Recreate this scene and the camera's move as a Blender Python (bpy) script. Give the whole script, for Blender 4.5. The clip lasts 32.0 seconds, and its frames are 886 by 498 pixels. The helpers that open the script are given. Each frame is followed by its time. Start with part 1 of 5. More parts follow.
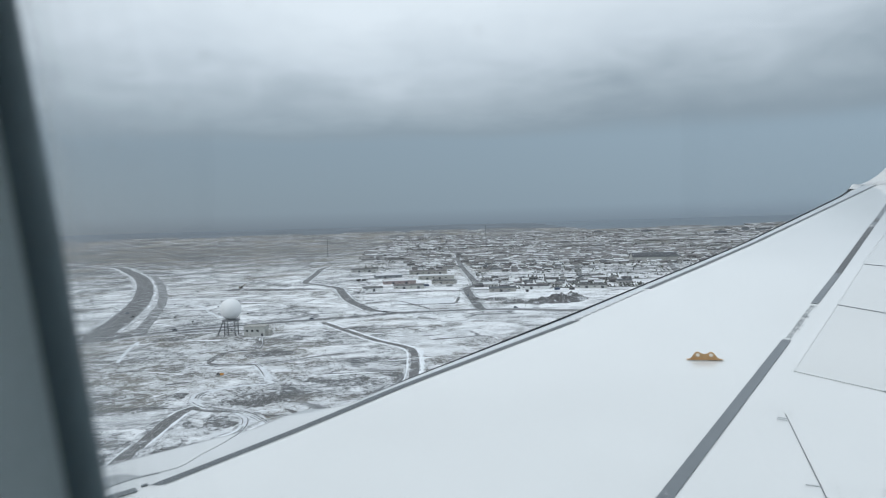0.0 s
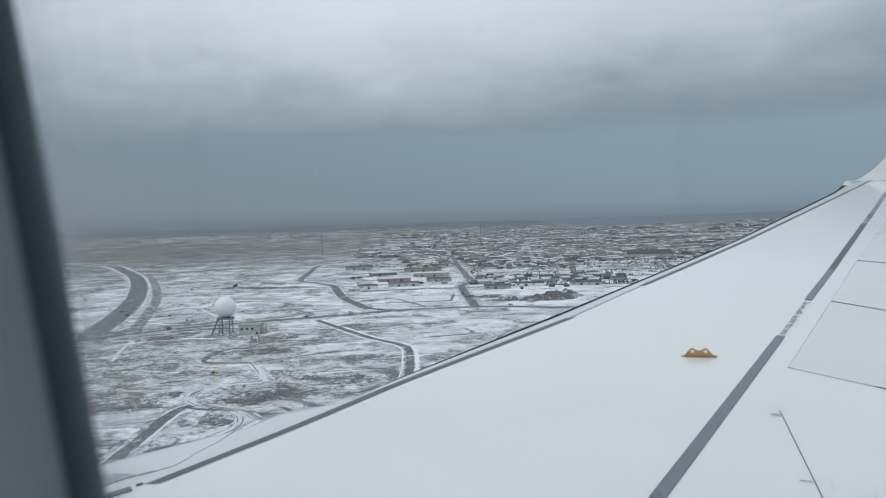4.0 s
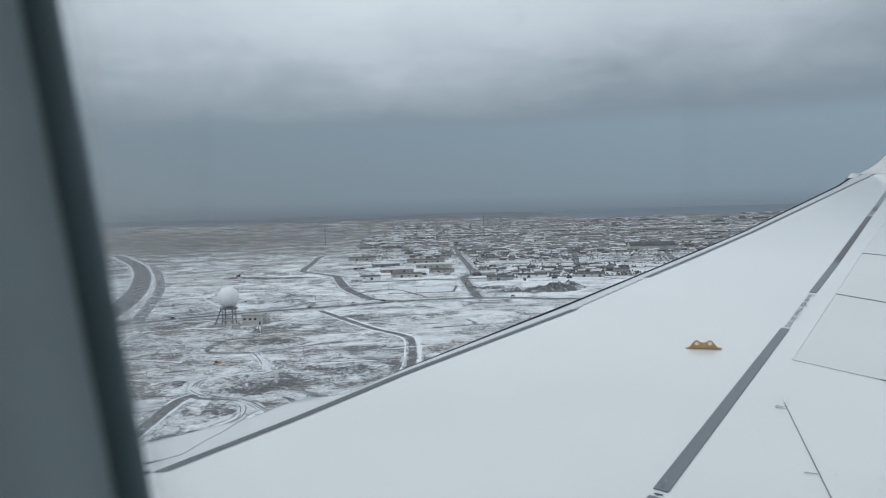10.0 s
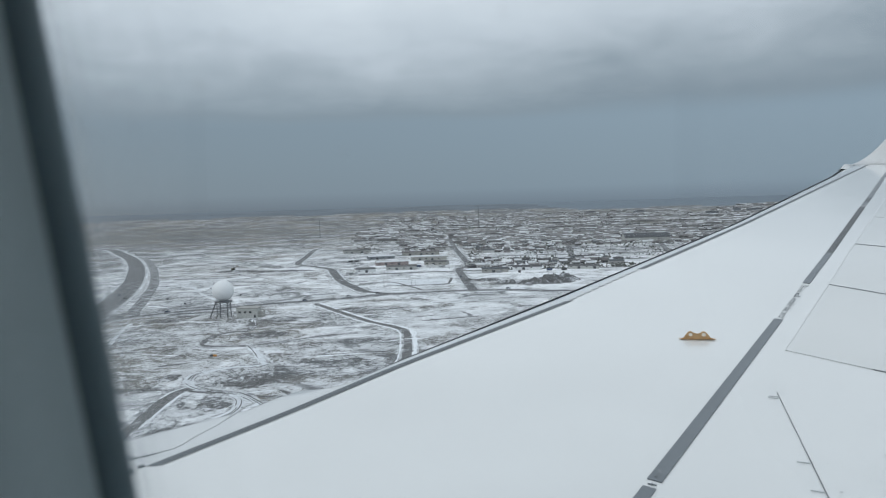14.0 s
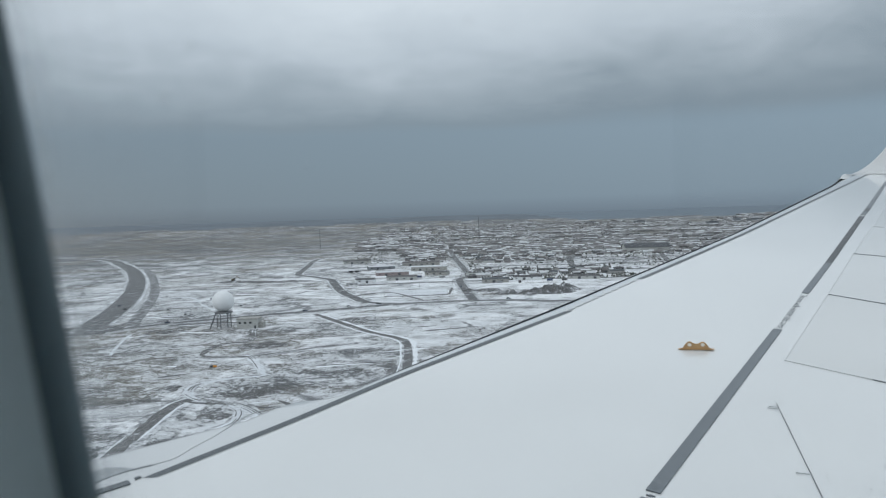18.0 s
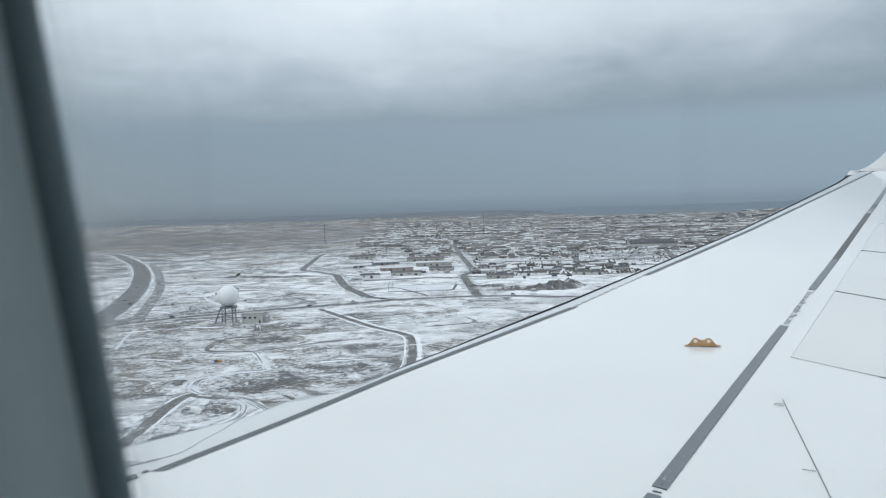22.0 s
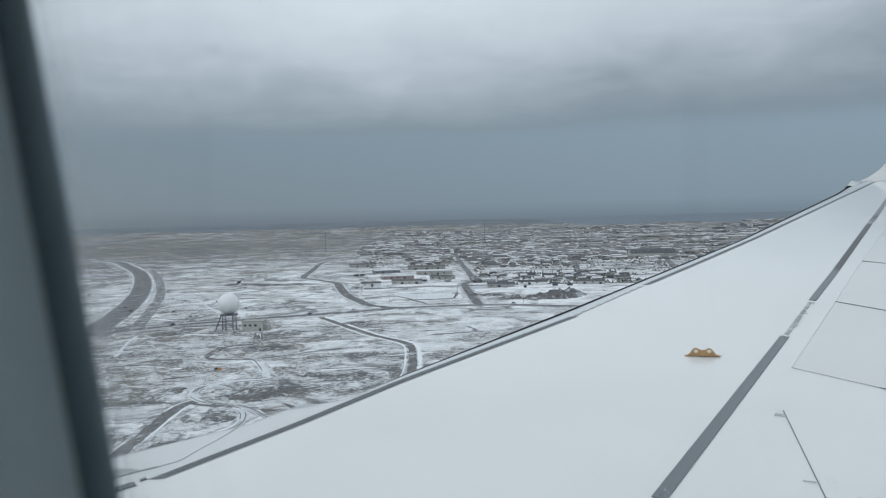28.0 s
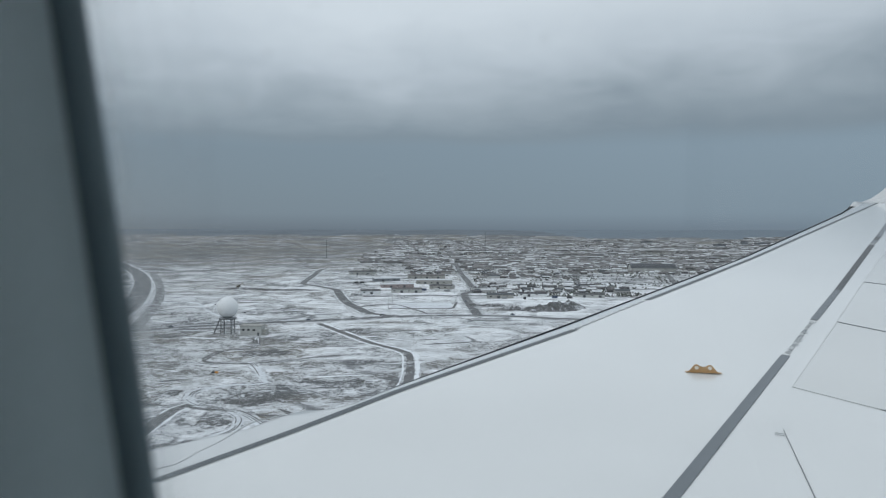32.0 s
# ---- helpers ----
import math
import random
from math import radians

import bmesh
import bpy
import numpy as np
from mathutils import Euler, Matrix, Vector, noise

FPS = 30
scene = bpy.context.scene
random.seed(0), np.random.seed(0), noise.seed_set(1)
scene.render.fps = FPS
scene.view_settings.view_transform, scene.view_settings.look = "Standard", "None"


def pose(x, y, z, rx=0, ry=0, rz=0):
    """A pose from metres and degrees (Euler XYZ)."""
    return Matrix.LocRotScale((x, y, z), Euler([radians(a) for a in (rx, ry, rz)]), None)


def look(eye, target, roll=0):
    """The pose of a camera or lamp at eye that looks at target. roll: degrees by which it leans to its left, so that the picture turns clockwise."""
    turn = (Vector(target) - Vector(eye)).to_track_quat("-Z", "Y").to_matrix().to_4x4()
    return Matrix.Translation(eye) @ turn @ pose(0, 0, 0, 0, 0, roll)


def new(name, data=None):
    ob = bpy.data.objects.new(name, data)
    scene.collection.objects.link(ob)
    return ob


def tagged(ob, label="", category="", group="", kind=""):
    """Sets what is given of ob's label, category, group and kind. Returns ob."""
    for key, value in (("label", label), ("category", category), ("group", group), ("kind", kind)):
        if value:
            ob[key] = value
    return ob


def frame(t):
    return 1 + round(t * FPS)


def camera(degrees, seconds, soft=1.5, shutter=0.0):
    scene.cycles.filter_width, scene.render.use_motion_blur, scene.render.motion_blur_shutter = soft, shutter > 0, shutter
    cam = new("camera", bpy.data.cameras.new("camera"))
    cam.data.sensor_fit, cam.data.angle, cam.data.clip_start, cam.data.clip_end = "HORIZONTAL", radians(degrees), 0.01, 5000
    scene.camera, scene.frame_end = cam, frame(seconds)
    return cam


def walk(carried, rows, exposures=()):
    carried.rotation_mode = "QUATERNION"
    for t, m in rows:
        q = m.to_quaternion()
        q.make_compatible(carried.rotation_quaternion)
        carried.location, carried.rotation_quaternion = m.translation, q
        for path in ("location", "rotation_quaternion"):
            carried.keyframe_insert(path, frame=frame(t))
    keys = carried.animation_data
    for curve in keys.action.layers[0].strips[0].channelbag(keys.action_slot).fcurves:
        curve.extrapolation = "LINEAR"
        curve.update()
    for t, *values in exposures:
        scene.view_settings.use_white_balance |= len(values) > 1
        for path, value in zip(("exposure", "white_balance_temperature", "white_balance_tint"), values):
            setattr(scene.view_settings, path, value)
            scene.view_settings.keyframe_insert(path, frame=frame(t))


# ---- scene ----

# ---------------------------------------------------------------- camera
EYE = 80.0                      # height of the seat above the ground, metres
BANK = 0.8                      # the aircraft's lean, degrees
AIR = pose(0, 0, EYE, 0, BANK, 0)
cam = camera(62.0, 32.0, soft=1.1)
cam.data.dof.use_dof, cam.data.dof.focus_distance, cam.data.dof.aperture_fstop = True, 30.0, 8.0
# seconds, sideways shift in the seat, pitch, roll, yaw
PATH = [
    (0, 0.0035, -1.96, 0.87, 0.43),
    (0.5, 0.0002, -1.90, 0.98, 0.23),
    (1, 0.0024, -1.93, 1.14, 0.28),
    (1.5, 0.0011, -1.94, 1.19, 0.27),
    (2, 0.0012, -1.98, 1.17, 0.10),
    (2.5, 0.0025, -1.83, 1.26, 0.09),
    (3, 0.0032, -1.71, 1.30, 0.07),
    (3.5, 0.0030, -1.96, 1.04, 0.09),
    (5.5, 0.0001, -2.31, 1.12, -0.16),
    (6, 0.0022, -2.07, 1.11, -0.14),
    (6.5, 0.0048, -1.96, 1.28, -0.15),
    (7, 0.0065, -2.35, 1.41, -0.33),
    (7.5, 0.0044, -2.66, 1.37, -0.41),
    (8, -0.0001, -2.54, 1.28, -0.47),
    (8.5, 0.0008, -2.51, 1.02, -0.36),
    (9, -0.0039, -2.48, 0.98, -0.19),
    (9.5, -0.0106, -2.76, 0.61, 0.03),
    (10, -0.0078, -2.85, 0.79, 0.25),
    (10.5, -0.0088, -2.84, 0.82, 0.27),
    (11, -0.0059, -2.75, 0.82, 0.19),
    (11.5, -0.0061, -2.88, 0.63, 0.07),
    (12, -0.0056, -2.83, 0.60, 0.05),
    (12.5, -0.0041, -2.85, 0.73, 0.02),
    (13, -0.0003, -2.81, 0.90, -0.00),
    (13.5, 0.0016, -3.07, 0.98, -0.03),
    (14, -0.0048, -3.45, 1.00, -0.16),
    (14.5, -0.0037, -3.24, 1.02, -0.11),
    (16.5, 0.0003, -3.30, 0.85, -0.31),
    (17, 0.0053, -3.29, 0.71, -0.37),
    (17.5, 0.0038, -3.18, 0.93, -0.28),
    (18, 0.0044, -2.65, 1.07, -0.14),
    (18.5, 0.0097, -2.24, 1.21, -0.00),
    (19, -0.0024, -1.96, 1.29, 0.01),
    (19.5, -0.0039, -1.40, 1.32, 0.31),
    (20, 0.0017, -2.78, 1.16, 0.26),
    (20.5, 0.0002, -3.76, 1.18, 0.13),
    (21, -0.0000, -3.44, 1.13, 0.37),
    (21.5, 0.0007, -3.40, 0.96, 0.17),
    (22, -0.0027, -2.99, 0.93, 0.22),
    (22.5, 0.0064, -2.89, 1.04, 0.26),
    (23, 0.0041, -2.85, 0.98, 0.14),
    (23.5, -0.0007, -2.51, 0.88, -0.02),
    (24, -0.0035, -1.77, 0.63, 0.14),
    (24.5, -0.0004, -1.51, 0.28, 0.34),
    (25, 0.0014, -1.70, 0.64, 0.38),
    (25.5, 0.0049, -2.68, 0.70, 0.27),
    (27.5, 0.0031, -1.63, 0.78, 0.29),
    (28, -0.0001, -2.32, 0.66, 0.30),
    (28.5, -0.0080, -2.32, 0.57, 0.42),
    (29, 0.0002, -1.98, 0.61, 0.56),
    (29.5, 0.0013, -2.09, 0.32, 0.42),
    (30, -0.0095, -2.09, 0.44, 0.28),
    (30.5, 0.0001, -1.53, 0.73, 0.45),
    (31, 0.0037, -2.28, 0.53, 0.09),
    (31.5, -0.0062, -1.71, -0.13, 0.41),
    (32, -0.0121, -1.58, -0.89, 0.40),
]
# the phone brightens and darkens its picture a little on the way: seconds, stops
EXPOSURE = [(0, 0.20), (1, 0.22), (2, 0.20), (3, 0.08), (6, -0.03), (7, 0.0), (8, -0.04), (9, -0.06), (10, -0.05), (11, 0.10), (12, 0.10), (13, 0.02), (14, 0.02), (17, 0.0), (18, -0.03),
            (19, 0.0), (20, -0.02), (21, 0.05), (22, 0.26), (23, 0.32), (24, 0.23), (25, 0.09), (28, -0.02), (29, -0.16), (30, -0.10), (31, -0.08), (32, -0.09)]
walk(cam, [(t, AIR @ pose(x, 0, 0, 90 + p, r, w)) for t, x, p, r, w in PATH], EXPOSURE)

# ---------------------------------------------------------------- sky and light
world = bpy.data.worlds.new("overcast_sky")
scene.world = world
world.use_nodes = True
wn, wl = world.node_tree.nodes, world.node_tree.links
wn.clear()


def wnode(kind, **values):
    n = wn.new(kind)
    for key, value in values.items():
        if key in n.inputs:
            n.inputs[key].default_value = value
    return n


def wmath(op, a, b):
    n = wn.new("ShaderNodeMath")
    n.operation = op
    for i, v in enumerate((a, b)):
        if isinstance(v, (int, float)):
            n.inputs[i].default_value = v
        else:
            wl.new(v, n.inputs[i])
    return n.outputs[0]


way = wn.new("ShaderNodeTexCoord").outputs["Generated"]
split = wn.new("ShaderNodeSeparateXYZ")
wl.new(way, split.inputs[0])
up = split.outputs["Z"]
lift = wmath("ADD", wmath("MAXIMUM", up, 0.0), 0.20)
deck = wn.new("ShaderNodeCombineXYZ")        # the cloud deck seen in perspective
wl.new(wmath("DIVIDE", split.outputs["X"], lift), deck.inputs[0])
wl.new(wmath("DIVIDE", split.outputs["Y"], lift), deck.inputs[1])
cl1 = wnode("ShaderNodeTexNoise", Scale=0.9, Detail=3.0, Roughness=0.5)
wl.new(deck.outputs[0], cl1.inputs["Vector"])
cl2 = wnode("ShaderNodeTexNoise", Scale=2.6, Detail=5.0, Roughness=0.55, Distortion=0.4)
wl.new(deck.outputs[0], cl2.inputs["Vector"])
wisp = wnode("ShaderNodeTexNoise", Scale=7.5, Detail=6.0, Roughness=0.6, Distortion=0.8)
wl.new(deck.outputs[0], wisp.inputs["Vector"])
wob = wmath("ADD", wmath("MULTIPLY", wmath("SUBTRACT", cl1.outputs["Fac"], 0.5), 0.11),
            wmath("MULTIPLY", wmath("SUBTRACT", cl2.outputs["Fac"], 0.5), 0.075))
wob = wmath("ADD", wob, wmath("MULTIPLY", wmath("SUBTRACT", wisp.outputs["Fac"], 0.5), 0.036))
wob = wmath("SUBTRACT", wob, wmath("MULTIPLY", wmath("MAXIMUM", split.outputs["X"], -0.08), 0.075))
wob = wmath("SUBTRACT", wob, wmath("MULTIPLY", wmath("MAXIMUM", wmath("SUBTRACT", -0.12, split.outputs["X"]), 0.0), 0.10))
grow = wmath("MULTIPLY", wmath("MINIMUM", wmath("MAXIMUM", wmath("SUBTRACT", up, 0.105), 0.0), 0.08), 12.5)
height = wmath("ADD", up, wmath("MULTIPLY", wob, grow))
ramp = wn.new("ShaderNodeValToRGB")
wl.new(height, ramp.inputs[0])
stops = [(0.0, (0.155, 0.205, 0.258)), (0.02, (0.196, 0.263, 0.326)), (0.110, (0.222, 0.294, 0.360)),
         (0.122, (0.226, 0.287, 0.342)), (0.155, (0.335, 0.402, 0.462)), (0.205, (0.51, 0.585, 0.655)),
         (0.28, (0.665, 0.742, 0.81)), (0.55, (0.77, 0.85, 0.92)), (1.0, (0.90, 0.98, 1.06))]
el = ramp.color_ramp.elements
while len(el) < len(stops):
    el.new(0.5)
for e, (at, c) in zip(el, stops):
    e.position, e.color = at, (*c, 1)
clear = wn.new("ShaderNodeTexSky")
clear.sky_type, clear.sun_disc = "NISHITA", False
clear.sun_elevation, clear.sun_rotation = radians(30), radians(-60)
thin = wn.new("ShaderNodeMix")
thin.data_type, thin.blend_type = "RGBA", "ADD"
thin.inputs[0].default_value = 0.004
# the clear air below the deck is brighter towards the open sea in the east
low = wmath("MINIMUM", wmath("MAXIMUM", wmath("MULTIPLY", wmath("SUBTRACT", 0.13, up), 40.0), 0.0), 1.0)
east = wmath("ADD", wmath("MULTIPLY", wmath("MULTIPLY", split.outputs["X"], low), 0.30), 1.0)
glow = wn.new("ShaderNodeVectorMath")
glow.operation = "SCALE"
wl.new(ramp.outputs[0], glow.inputs[0])
wl.new(east, glow.inputs["Scale"])
wl.new(glow.outputs[0], thin.inputs[6])
wl.new(clear.outputs[0], thin.inputs[7])
back = wnode("ShaderNodeBackground", Strength=1.0)
wl.new(thin.outputs[2], back.inputs[0])
wl.new(back.outputs[0], wn.new("ShaderNodeOutputWorld").inputs[0])

sun = new("sun", bpy.data.lights.new("sun", "SUN"))
sun.data.energy, sun.data.angle, sun.data.color = 0.5, radians(40), (1.0, 0.97, 0.93)
sun.matrix_world = look((0, 0, 200), (120, 70, 120))


# ---------------------------------------------------------------- materials
class Mat:
    """A node material with short ways to add noise, ramps and mixes."""

    def __init__(self, name, rough=0.6, metal=0.0):
        self.m = bpy.data.materials.new(name)
        self.m.use_nodes = True
        self.n, self.l = self.m.node_tree.nodes, self.m.node_tree.links
        self.b = self.n["Principled BSDF"]
        self.b.inputs["Roughness"].default_value = rough
        self.b.inputs["Metallic"].default_value = metal
        self.place = self.n.new("ShaderNodeNewGeometry").outputs["Position"]

    def plug(self, value, socket):
        if isinstance(value, (int, float)):
            socket.default_value = value
        elif isinstance(value, tuple):
            socket.default_value = (*value, 1) if len(value) == 3 else value
        else:
            self.l.new(value, socket)

    def math(self, op, a, b=0.0):
        n = self.n.new("ShaderNodeMath")
        n.operation = op
        self.plug(a, n.inputs[0]), self.plug(b, n.inputs[1])
        return n.outputs[0]

    def noise(self, scale, detail=4.0, rough=0.55, bend=0.0, where=None):
        n = self.n.new("ShaderNodeTexNoise")
        n.inputs["Scale"].default_value, n.inputs["Detail"].default_value = scale, detail
        n.inputs["Roughness"].default_value, n.inputs["Distortion"].default_value = rough, bend
        self.l.new(where or self.place, n.inputs["Vector"])
        return n.outputs["Fac"]

    def stretch(self, x, y, z, turn=0.0):
        n = self.n.new("ShaderNodeMapping")
        n.inputs["Scale"].default_value, n.inputs["Rotation"].default_value = (x, y, z), (0, 0, turn)
        self.l.new(self.place, n.inputs["Vector"])
        return n.outputs[0]

    def ramp(self, value, *stops, hard=False):
        n = self.n.new("ShaderNodeValToRGB")
        while len(n.color_ramp.elements) < len(stops):
            n.color_ramp.elements.new(0.5)
        for e, (at, c) in zip(n.color_ramp.elements, stops):
            e.position, e.color = at, (*c, 1) if isinstance(c, tuple) else (c, c, c, 1)
        if hard:
            n.color_ramp.interpolation = "CONSTANT"
        self.plug(value, n.inputs[0])
        return n.outputs[0]

    def mix(self, f, a, b, how="MIX"):
        n = self.n.new("ShaderNodeMix")
        n.data_type, n.blend_type = "RGBA", how
        self.plug(f, n.inputs[0]), self.plug(a, n.inputs[6]), self.plug(b, n.inputs[7])
        return n.outputs[2]

    def chance(self):
        return self.n.new("ShaderNodeObjectInfo").outputs["Random"]

    def island(self):
        return self.n.new("ShaderNodeNewGeometry").outputs["Random Per Island"]

    def done(self, colour, bump=None, depth=0.02, rough=None, strength=0.4):
        self.plug(colour, self.b.inputs["Base Color"])
        if rough is not None:
            self.plug(rough, self.b.inputs["Roughness"])
        if bump is not None:
            n = self.n.new("ShaderNodeBump")
            n.inputs["Strength"].default_value, n.inputs["Distance"].default_value = strength, depth
            self.l.new(bump, n.inputs["Height"])
            self.l.new(n.outputs[0], self.b.inputs["Normal"])
        return self.m


def simple(name, colour, rough=0.6, metal=0.0, scale=3.0, vary=0.25, relief=0.01):
    """A colour with grain and stains at two scales."""
    k = Mat(name, rough, metal)
    f = k.math("ADD", k.math("MULTIPLY", k.noise(scale, 5), 0.6), k.math("MULTIPLY", k.noise(scale * 9, 3), 0.4))
    dark, light = tuple(c * (1 - vary) for c in colour), tuple(min(1, c * (1 + vary)) for c in colour)
    return k.done(k.ramp(f, (0.3, dark), (0.7, light)), f if relief else None, relief)


def snowy_moor():
    """Wind-blown snow over lava, heath and dry grass: drifts, thin cover and bare tussocks."""
    k = Mat("snowy_moor", 0.85)
    warp = k.n.new("ShaderNodeTexNoise")
    warp.inputs["Scale"].default_value, warp.inputs["Detail"].default_value = 0.05, 4
    k.l.new(k.place, warp.inputs["Vector"])
    bent = k.n.new("ShaderNodeVectorMath")
    bent.operation = "MULTIPLY_ADD"
    bent.inputs[1].default_value = (22, 22, 0)
    k.l.new(warp.outputs["Color"], bent.inputs[0])
    k.l.new(k.place, bent.inputs[2])
    bent = bent.outputs[0]
    # how bare the land is: snow cover set lower far out and west, darkening far ground
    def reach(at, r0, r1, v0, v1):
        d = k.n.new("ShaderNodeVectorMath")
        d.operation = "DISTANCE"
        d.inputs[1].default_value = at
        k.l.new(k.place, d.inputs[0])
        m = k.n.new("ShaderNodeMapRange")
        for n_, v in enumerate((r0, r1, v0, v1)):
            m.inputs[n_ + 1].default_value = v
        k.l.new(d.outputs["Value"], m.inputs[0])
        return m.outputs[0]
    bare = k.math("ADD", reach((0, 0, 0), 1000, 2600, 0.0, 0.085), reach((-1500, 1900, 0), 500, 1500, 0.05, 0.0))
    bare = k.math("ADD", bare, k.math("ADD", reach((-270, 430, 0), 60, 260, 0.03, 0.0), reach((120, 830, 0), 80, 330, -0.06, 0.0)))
    wide = k.noise(0.011, 5, 0.55, 0.4)
    patch = k.noise(0.055, 7, 0.66, 0.6, bent)
    row = k.noise(1.0, 6, 0.65, 0.5, k.stretch(0.016, 0.075, 0.02, 0.22))
    lee = k.math("ADD", k.math("MULTIPLY", wide, 0.34), k.math("ADD", k.math("MULTIPLY", patch, 0.46), k.math("MULTIPLY", row, 0.20)))
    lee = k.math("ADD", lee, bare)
    # tussocks and stones that stand out of the thin snow, thick in the bare patches
    tuft = k.math("ADD", k.math("MULTIPLY", k.noise(0.34, 6, 0.78, 0.6), 0.62), k.math("MULTIPLY", k.noise(1.5, 4, 0.75), 0.38))
    heath = k.ramp(k.math("ADD", tuft, k.math("MULTIPLY", lee, 0.95)), (0.985, 0.0), (1.025, 0.6), (1.08, 1.0))
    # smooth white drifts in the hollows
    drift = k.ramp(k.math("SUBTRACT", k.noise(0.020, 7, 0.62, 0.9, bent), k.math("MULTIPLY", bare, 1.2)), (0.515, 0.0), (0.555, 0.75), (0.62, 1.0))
    # old ditches
    ditch = k.n.new("ShaderNodeTexVoronoi")
    ditch.feature = "DISTANCE_TO_EDGE"
    ditch.inputs["Scale"].default_value = 0.010
    k.l.new(bent, ditch.inputs["Vector"])
    line = k.math("MULTIPLY", k.ramp(ditch.outputs["Distance"], (0.010, 1.0), (0.028, 0.0)), k.ramp(k.noise(0.012, 3), (0.50, 0.0), (0.58, 0.85)))
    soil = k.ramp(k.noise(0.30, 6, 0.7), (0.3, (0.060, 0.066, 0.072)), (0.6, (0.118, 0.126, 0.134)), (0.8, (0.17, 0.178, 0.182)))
    grass = k.ramp(k.noise(0.40, 5, 0.7), (0.3, (0.112, 0.102, 0.082)), (0.7, (0.26, 0.238, 0.19)))
    field = k.ramp(k.noise(0.0065, 4, 0.5, 0.5), (0.45, 0.05), (0.59, 0.6))
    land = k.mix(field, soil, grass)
    thin_snow = k.ramp(k.noise(0.11, 8, 0.72, 0.4), (0.32, (0.38, 0.395, 0.41)), (0.50, (0.56, 0.58, 0.60)), (0.66, (0.72, 0.745, 0.77)))
    deep = k.ramp(k.noise(0.05, 6, 0.6), (0.35, (0.68, 0.705, 0.73)), (0.6, (0.82, 0.84, 0.86)))
    c = k.mix(drift, thin_snow, deep)
    c = k.mix(k.math("MULTIPLY", heath, k.math("SUBTRACT", 1.0, k.math("MULTIPLY", drift, 0.72))), c, land)
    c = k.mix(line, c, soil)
    return k.done(c, k.math("SUBTRACT", tuft, k.math("MULTIPLY", drift, 0.1)), 1.2, strength=0.55)


def asphalt(name, tone=0.06, snow=0.3):
    k = Mat(name, 0.75)
    f = k.noise(0.12, 6, 0.6)
    base = k.ramp(k.noise(1.2, 6), (0.3, (tone * 0.8, tone * 0.85, tone * 0.9)), (0.7, (tone * 1.25, tone * 1.3, tone * 1.35)))
    return k.done(k.mix(k.ramp(f, (0.62 - snow * 0.4, 0.0), (0.75, 0.8)), base, (0.72, 0.75, 0.78)), f, 0.05)


def scree(name, tone, bare):
    """Broken rock and earth with snow lying in its hollows."""
    k = Mat(name, 0.9)
    f = k.math("ADD", k.math("MULTIPLY", k.noise(0.10, 5, 0.65, 0.6), 0.42), k.math("ADD", k.math("MULTIPLY", k.noise(0.42, 6, 0.7, 0.8), 0.38), k.math("MULTIPLY", k.noise(1.6, 4, 0.6), 0.20)))
    rock = k.ramp(k.noise(0.9, 6, 0.65), (0.3, (tone * 0.6, tone * 0.63, tone * 0.67)), (0.7, (tone * 1.7, tone * 1.72, tone * 1.72)))
    snow = k.ramp(k.noise(0.5, 5), (0.35, (0.46, 0.48, 0.50)), (0.65, (0.68, 0.71, 0.74)))
    return k.done(k.mix(k.ramp(f, (bare, 0.0), (bare + 0.05, 1.0)), rock, snow), f, 0.5)


def verge(name):
    """Road grit and dirty snow, thrown up beside the tarmac."""
    k = Mat(name, 0.85)
    f = k.math("ADD", k.math("MULTIPLY", k.noise(0.45, 6, 0.7, 0.5), 0.6), k.math("MULTIPLY", k.noise(0.09, 5, 0.6), 0.4))
    grit = k.ramp(k.noise(1.4, 5), (0.3, (0.11, 0.117, 0.124)), (0.7, (0.20, 0.208, 0.215)))
    snow = k.ramp(k.noise(0.3, 5), (0.35, (0.50, 0.52, 0.54)), (0.65, (0.72, 0.745, 0.77)))
    return k.done(k.mix(k.ramp(f, (0.44, 0.0), (0.54, 1.0)), grit, snow), f, 0.25)


def wing_paint(name, base, rough, metal=0.0):
    k = Mat(name, rough, metal)
    f = k.noise(0.8, 4)
    streak = k.noise(1.0, 5, 0.6, 0.0, k.stretch(0.9, 7.0, 3.0, -0.9))
    c = k.ramp(f, (0.3, tuple(v * 0.94 for v in base)), (0.7, tuple(v * 1.03 for v in base)))
    c = k.mix(k.ramp(streak, (0.50, 0.0), (0.85, 0.12)), c, (0.50, 0.52, 0.53))
    k.b.inputs["Coat Weight"].default_value, k.b.inputs["Coat Roughness"].default_value = 0.8, 0.03
    return k.done(c)


def random_paint(name, colours, rough=0.7, stain=0.25, island=False):
    """One of a few colours for each object, or for each loose piece of a joined one."""
    k = Mat(name, rough)
    pick = k.ramp(k.island() if island else k.chance(), *[(i / len(colours), c) for i, c in enumerate(colours)], hard=True)
    f = k.noise(0.7, 5)
    return k.done(k.mix(k.ramp(f, (0.4, 0.0), (0.8, stain)), pick, (0.12, 0.12, 0.12)), f, 0.02)


